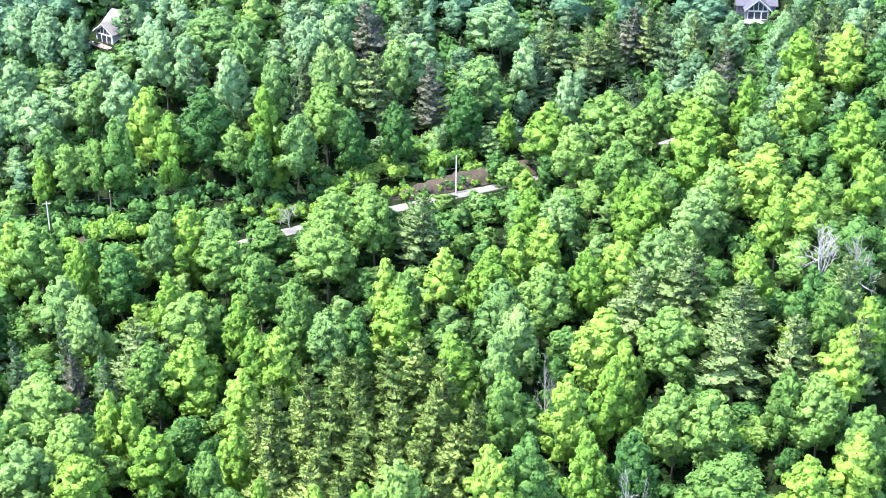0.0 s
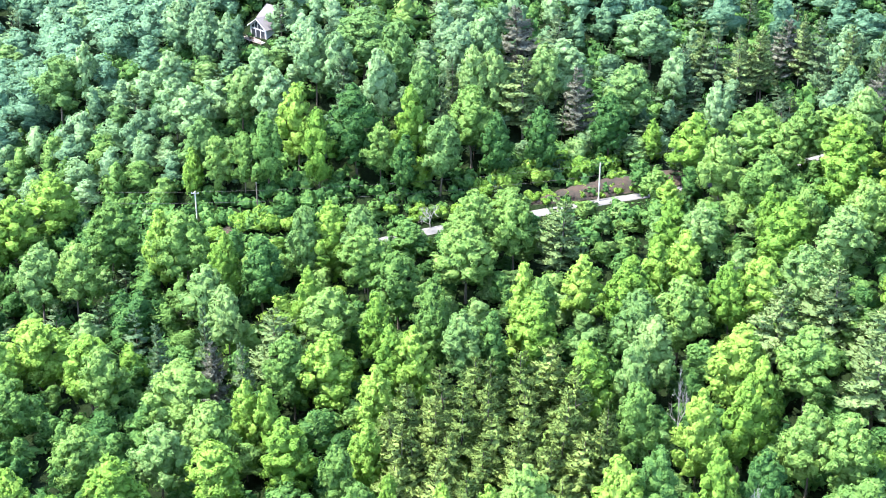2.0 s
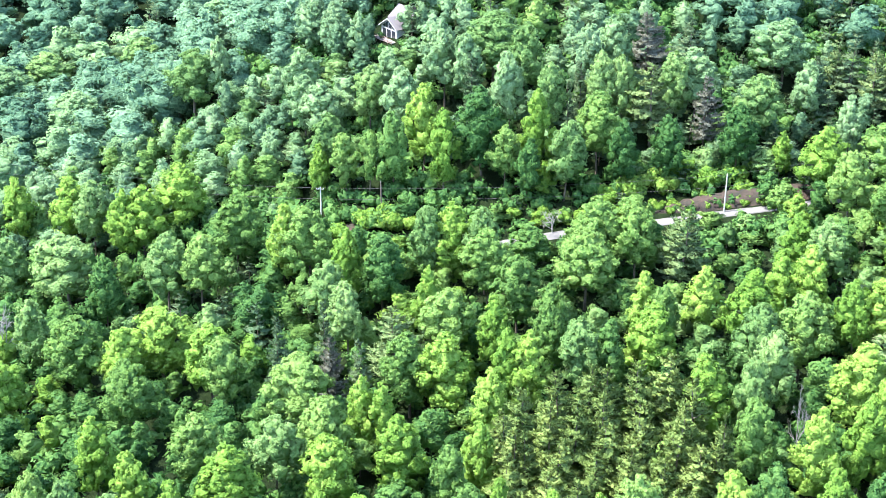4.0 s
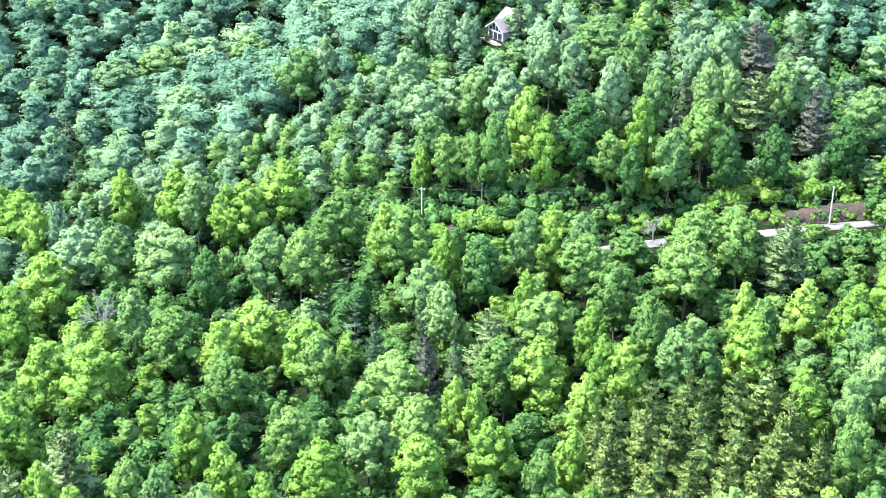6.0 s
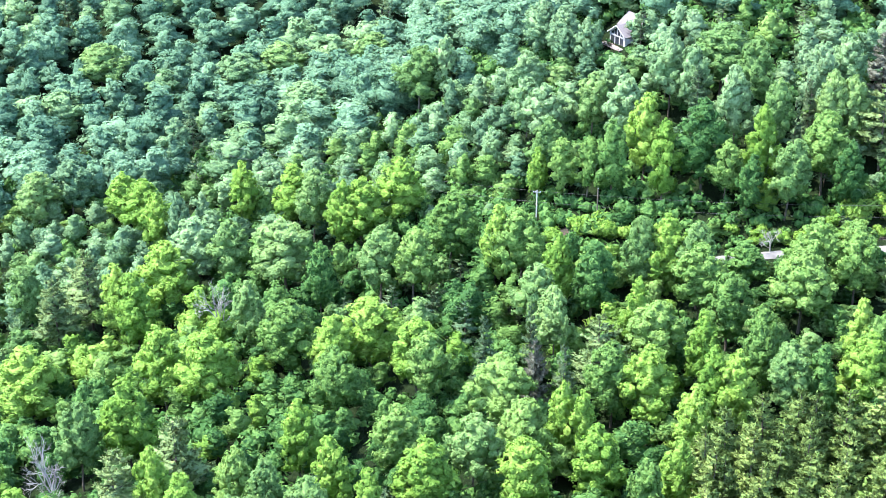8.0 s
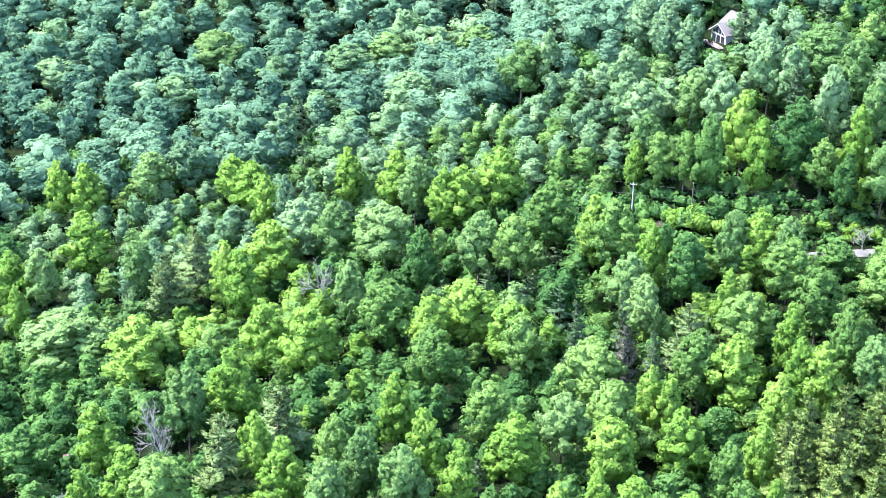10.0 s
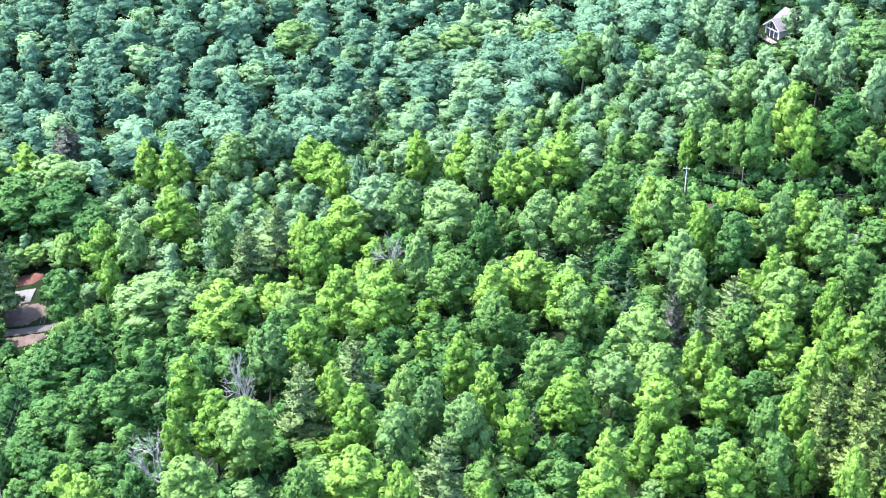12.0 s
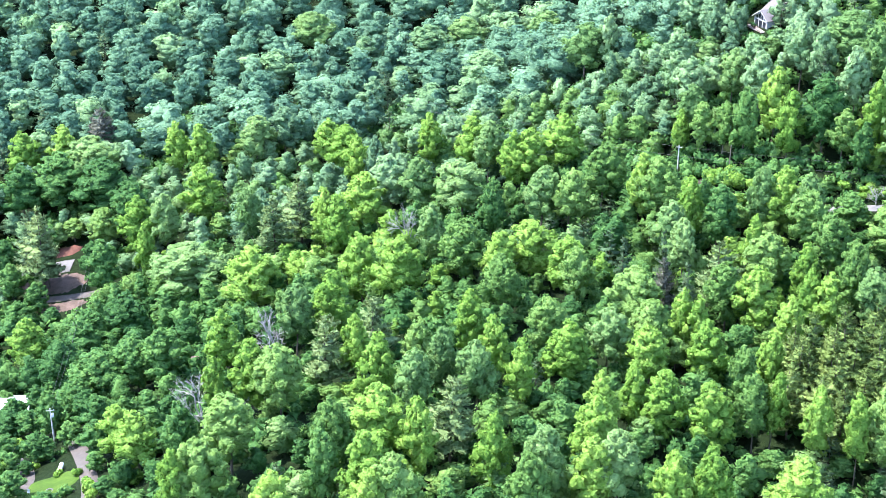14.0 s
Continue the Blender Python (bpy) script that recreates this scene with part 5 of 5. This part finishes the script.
def shed(at, turn):
    root = new("outbuilding")
    root.matrix_basis = pose(*at, 0, 0, turn)
    tagged(root, "low grey building with a white metal roof under trees", "building")
    box("wall", (-5, -3.5, -1.5), (5, 3.5, 2.6), GREY, root)
    for s in (-1, 1):
        y = s * 4.0
        slab("roof", [(-5.5, 0, 3.9), (5.5, 0, 3.9), (5.5, y, 2.55), (-5.5, y, 2.55)], (0, 0, 0.12), METAL_ROOF, root, "white metal roof sheet")
        slab("gable_end", [(s * 5.0, -3.45, 2.603), (s * 5.0, 3.45, 2.603), (s * 5.0, 0, 3.85)], (-s * 0.2, 0, 0), GREY, root)
    fr = box("door", (-0.5, -3.54, -0.1), (0.5, -3.502, 2.0), WHITE, root, bevel=0.005)
    box("door_handle", (0.32, -3.60, 0.95), (0.42, -3.542, 1.0), STEEL, fr, bevel=0.005)


shed((-212.0, 166.0, 13.2), 28)


def tube(path, radii, sides, mat, name, parent, label=""):
    v, f = limb(path, radii, sides)
    return part(name, mesh_of(name, v, f, mat=mat, smooth=True), parent, label)


def utility_pole(x, y, H, turn, mat, label, can=False, arm=True):
    root = new("utility_pole")
    root.matrix_basis = pose(x, y, float(ground(x, y)), 0, 0, turn)
    tagged(root, label, "utility pole", group="utility poles along the roads")
    tube([(0, 0, -1.2), (0, 0, H * 0.5), (0, 0, H)], [0.19, 0.165, 0.13], 10, mat, "post", root)
    tube([(0, 0, H - 0.01), (0, 0, H + 0.05)], [0.13, 0.02], 10, mat, "cap", root)
    if arm:
        ca = box("crossarm", (-0.9, -0.2, H - 0.55), (0.9, -0.1, H - 0.43), mat, root)
        for s in (-0.8, 0.8, -0.3):
            tube([(s, -0.15, H - 0.43), (s, -0.15, H - 0.30), (s, -0.15, H - 0.22)], [0.035, 0.06, 0.03], 8, TANK_PAINT, "insulator", ca, "pale ceramic insulator")
    else:
        tube([(0, -0.14, H - 0.3), (0, -0.16, H - 0.1), (0, -0.16, H + 0.12)], [0.03, 0.06, 0.03], 8, TANK_PAINT, "insulator", root, "pale ceramic insulator")
    if can:
        tr = tube([(0.42, -0.05, H - 2.3), (0.42, -0.05, H - 2.25), (0.42, -0.05, H - 1.4), (0.42, -0.05, H - 1.33)], [0.2, 0.27, 0.27, 0.12], 12, TANK_PAINT, "transformer", root, "pale grey transformer can")
        tube([(0.42, -0.05, H - 1.34), (0.42, -0.05, H - 1.12)], [0.05, 0.03], 8, STEEL, "bushing", tr)
    return np.array([x, y, float(ground(x, y)) + H])


TOP_A = utility_pole(2.3, 313.9, 9.7, 20, POLE_WOOD, "pale weathered wooden utility pole beside the gravel road", arm=False)
TOP_B = utility_pole(-91.5, 305.5, 8.2, 10, POLE_WOOD, "pale weathered utility pole with cables above the trees")
TOP_C = utility_pole(-76.5, 304.5, 9.6, 15, DARK_POLE, "dark wooden utility pole in front of the woods", arm=False)
TOP_D = utility_pole(-180.0, 144.6, 10.2, 40, POLE_WOOD, "grey utility pole with a transformer beside the lane", can=True)


def cable(a, b, sag, drop=0.0, radius=0.03, off=(0, 0)):
    a, b = np.array(a) + [off[0], off[1], -drop], np.array(b) + [off[0], off[1], -drop]
    t = np.linspace(0, 1, 17)
    p = a[None] * (1 - t[:, None]) + b[None] * t[:, None]
    p[:, 2] -= 4 * sag * t * (1 - t)
    v, f = limb(p, np.full(17, radius), 5)
    tagged(new("power_cable", mesh_of("power_cable", v, f, mat=CABLE)), "thin dark power cable slung between wooden poles", "cable", group="power cables")


END_W = np.array([-190.0, 322.0, 50.0])
END_E = np.array([80.0, 340.0, 78.0])
HIGH = np.array([-258.0, 252.0, 19.0])
for drop, r in ((0.25, 0.02), (3.1, 0.025)):
    cable(TOP_B, TOP_A, 1.3, drop, r)
    cable(END_W, TOP_B, 1.6, drop, r)
    cable(TOP_A, END_E, 1.2, drop, r)
for off in (-0.7, 0.5):
    cable(TOP_D, HIGH, 3.0, 0.3, 0.022, (off, 0))


def propane_tank(x, y, turn):
    root = new("propane_tank")
    root.matrix_basis = pose(x, y, float(ground(x, y)) + 0.1, 0, 0, turn)
    tagged(root, "white propane tank lying on the lawn", "tank")
    L = 1.3
    xs = [-L - 0.42, -L - 0.38, -L - 0.25, -L, L, L + 0.25, L + 0.38, L + 0.42]
    tube([(v, 0, 0.72) for v in xs], [0.02, 0.2, 0.38, 0.48, 0.48, 0.38, 0.2, 0.02], 18, TANK_PAINT, "body", root)
    tube([(0, 0, 1.15), (0, 0, 1.32), (0, 0, 1.38)], [0.2, 0.2, 0.05], 12, TANK_PAINT, "valve_dome", root)
    for s in (-0.9, 0.9):
        box("foot", (s - 0.1, -0.35, 0), (s + 0.1, 0.35, 0.3), STONE, root)


propane_tank(-166.2, 131.6, 118)


def garden_chair(x, y, turn):
    root = new("garden_chair")
    root.matrix_basis = pose(x, y, float(ground(x, y)) + 0.14, 0, 0, turn)
    tagged(root, "white plastic garden chair on the lawn", "chair")
    box("seat", (-0.3, -0.3, 0.42), (0.3, 0.3, 0.47), TANK_PAINT, root)
    slab("backrest", [(-0.3, 0.25, 0.47), (0.3, 0.25, 0.47), (0.3, 0.42, 1.0), (-0.3, 0.42, 1.0)], (0, 0.04, 0), TANK_PAINT, root)
    for a in (-0.26, 0.22):
        for b in (-0.28, 0.22):
            box("leg", (a, b, 0), (a + 0.05, b + 0.05, 0.418), TANK_PAINT, root, bevel=0.005)


garden_chair(-166.0, 121.5, 30)


def fire_pit(x, y):
    root = new("fire_pit")
    root.matrix_basis = pose(x, y, float(ground(x, y)) + 0.14)
    tagged(root, "ring of dark stones around a fire pit", "fire pit")
    for k in range(10):
        a = 2 * math.pi * k / 10
        v, f, _ = cores(np.array([(0.7 * math.cos(a), 0.7 * math.sin(a), 0.1)]), np.array([(0.24, 0.24, 0.17)]), rng, 1.0)
        part("stone", mesh_of("stone", v, f, mat=STONE), root)


fire_pit(-161.0, 122.5)


def garden_hut(x, y, turn):
    root = new("garden_hut")
    root.matrix_basis = pose(x, y, float(ground(x, y)) - 0.1, 0, 0, turn)
    tagged(root, "small open hut with a faded pink metal roof", "hut")
    for a in (-1.4, 1.4):
        for b in (-1.1, 1.1):
            box("post", (a - 0.07, b - 0.07, 0), (a + 0.07, b + 0.07, 2.2), TIMBER, root)
    slab("roof", [(-1.9, -1.6, 2.2), (1.9, -1.6, 2.2), (1.9, 1.6, 2.65), (-1.9, 1.6, 2.65)], (0, 0, 0.1), PINK_ROOF, root, "faded pink metal roof")
    box("back_wall", (-1.4, 1.06, 0.1), (1.4, 1.14, 2.4), TIMBER, root)
    box("bench", (-1.2, 0.5, 0.4), (1.2, 1.0, 0.48), PALE_TIMBER, root)


PINK_ROOF = grainy("faded_pink_roof", [(0.25, (0.18, 0.11, 0.09)), (0.75, (0.28, 0.18, 0.15))], 1.0, 0.6, 0.1)
garden_hut(-166.5, 181.5, 40)
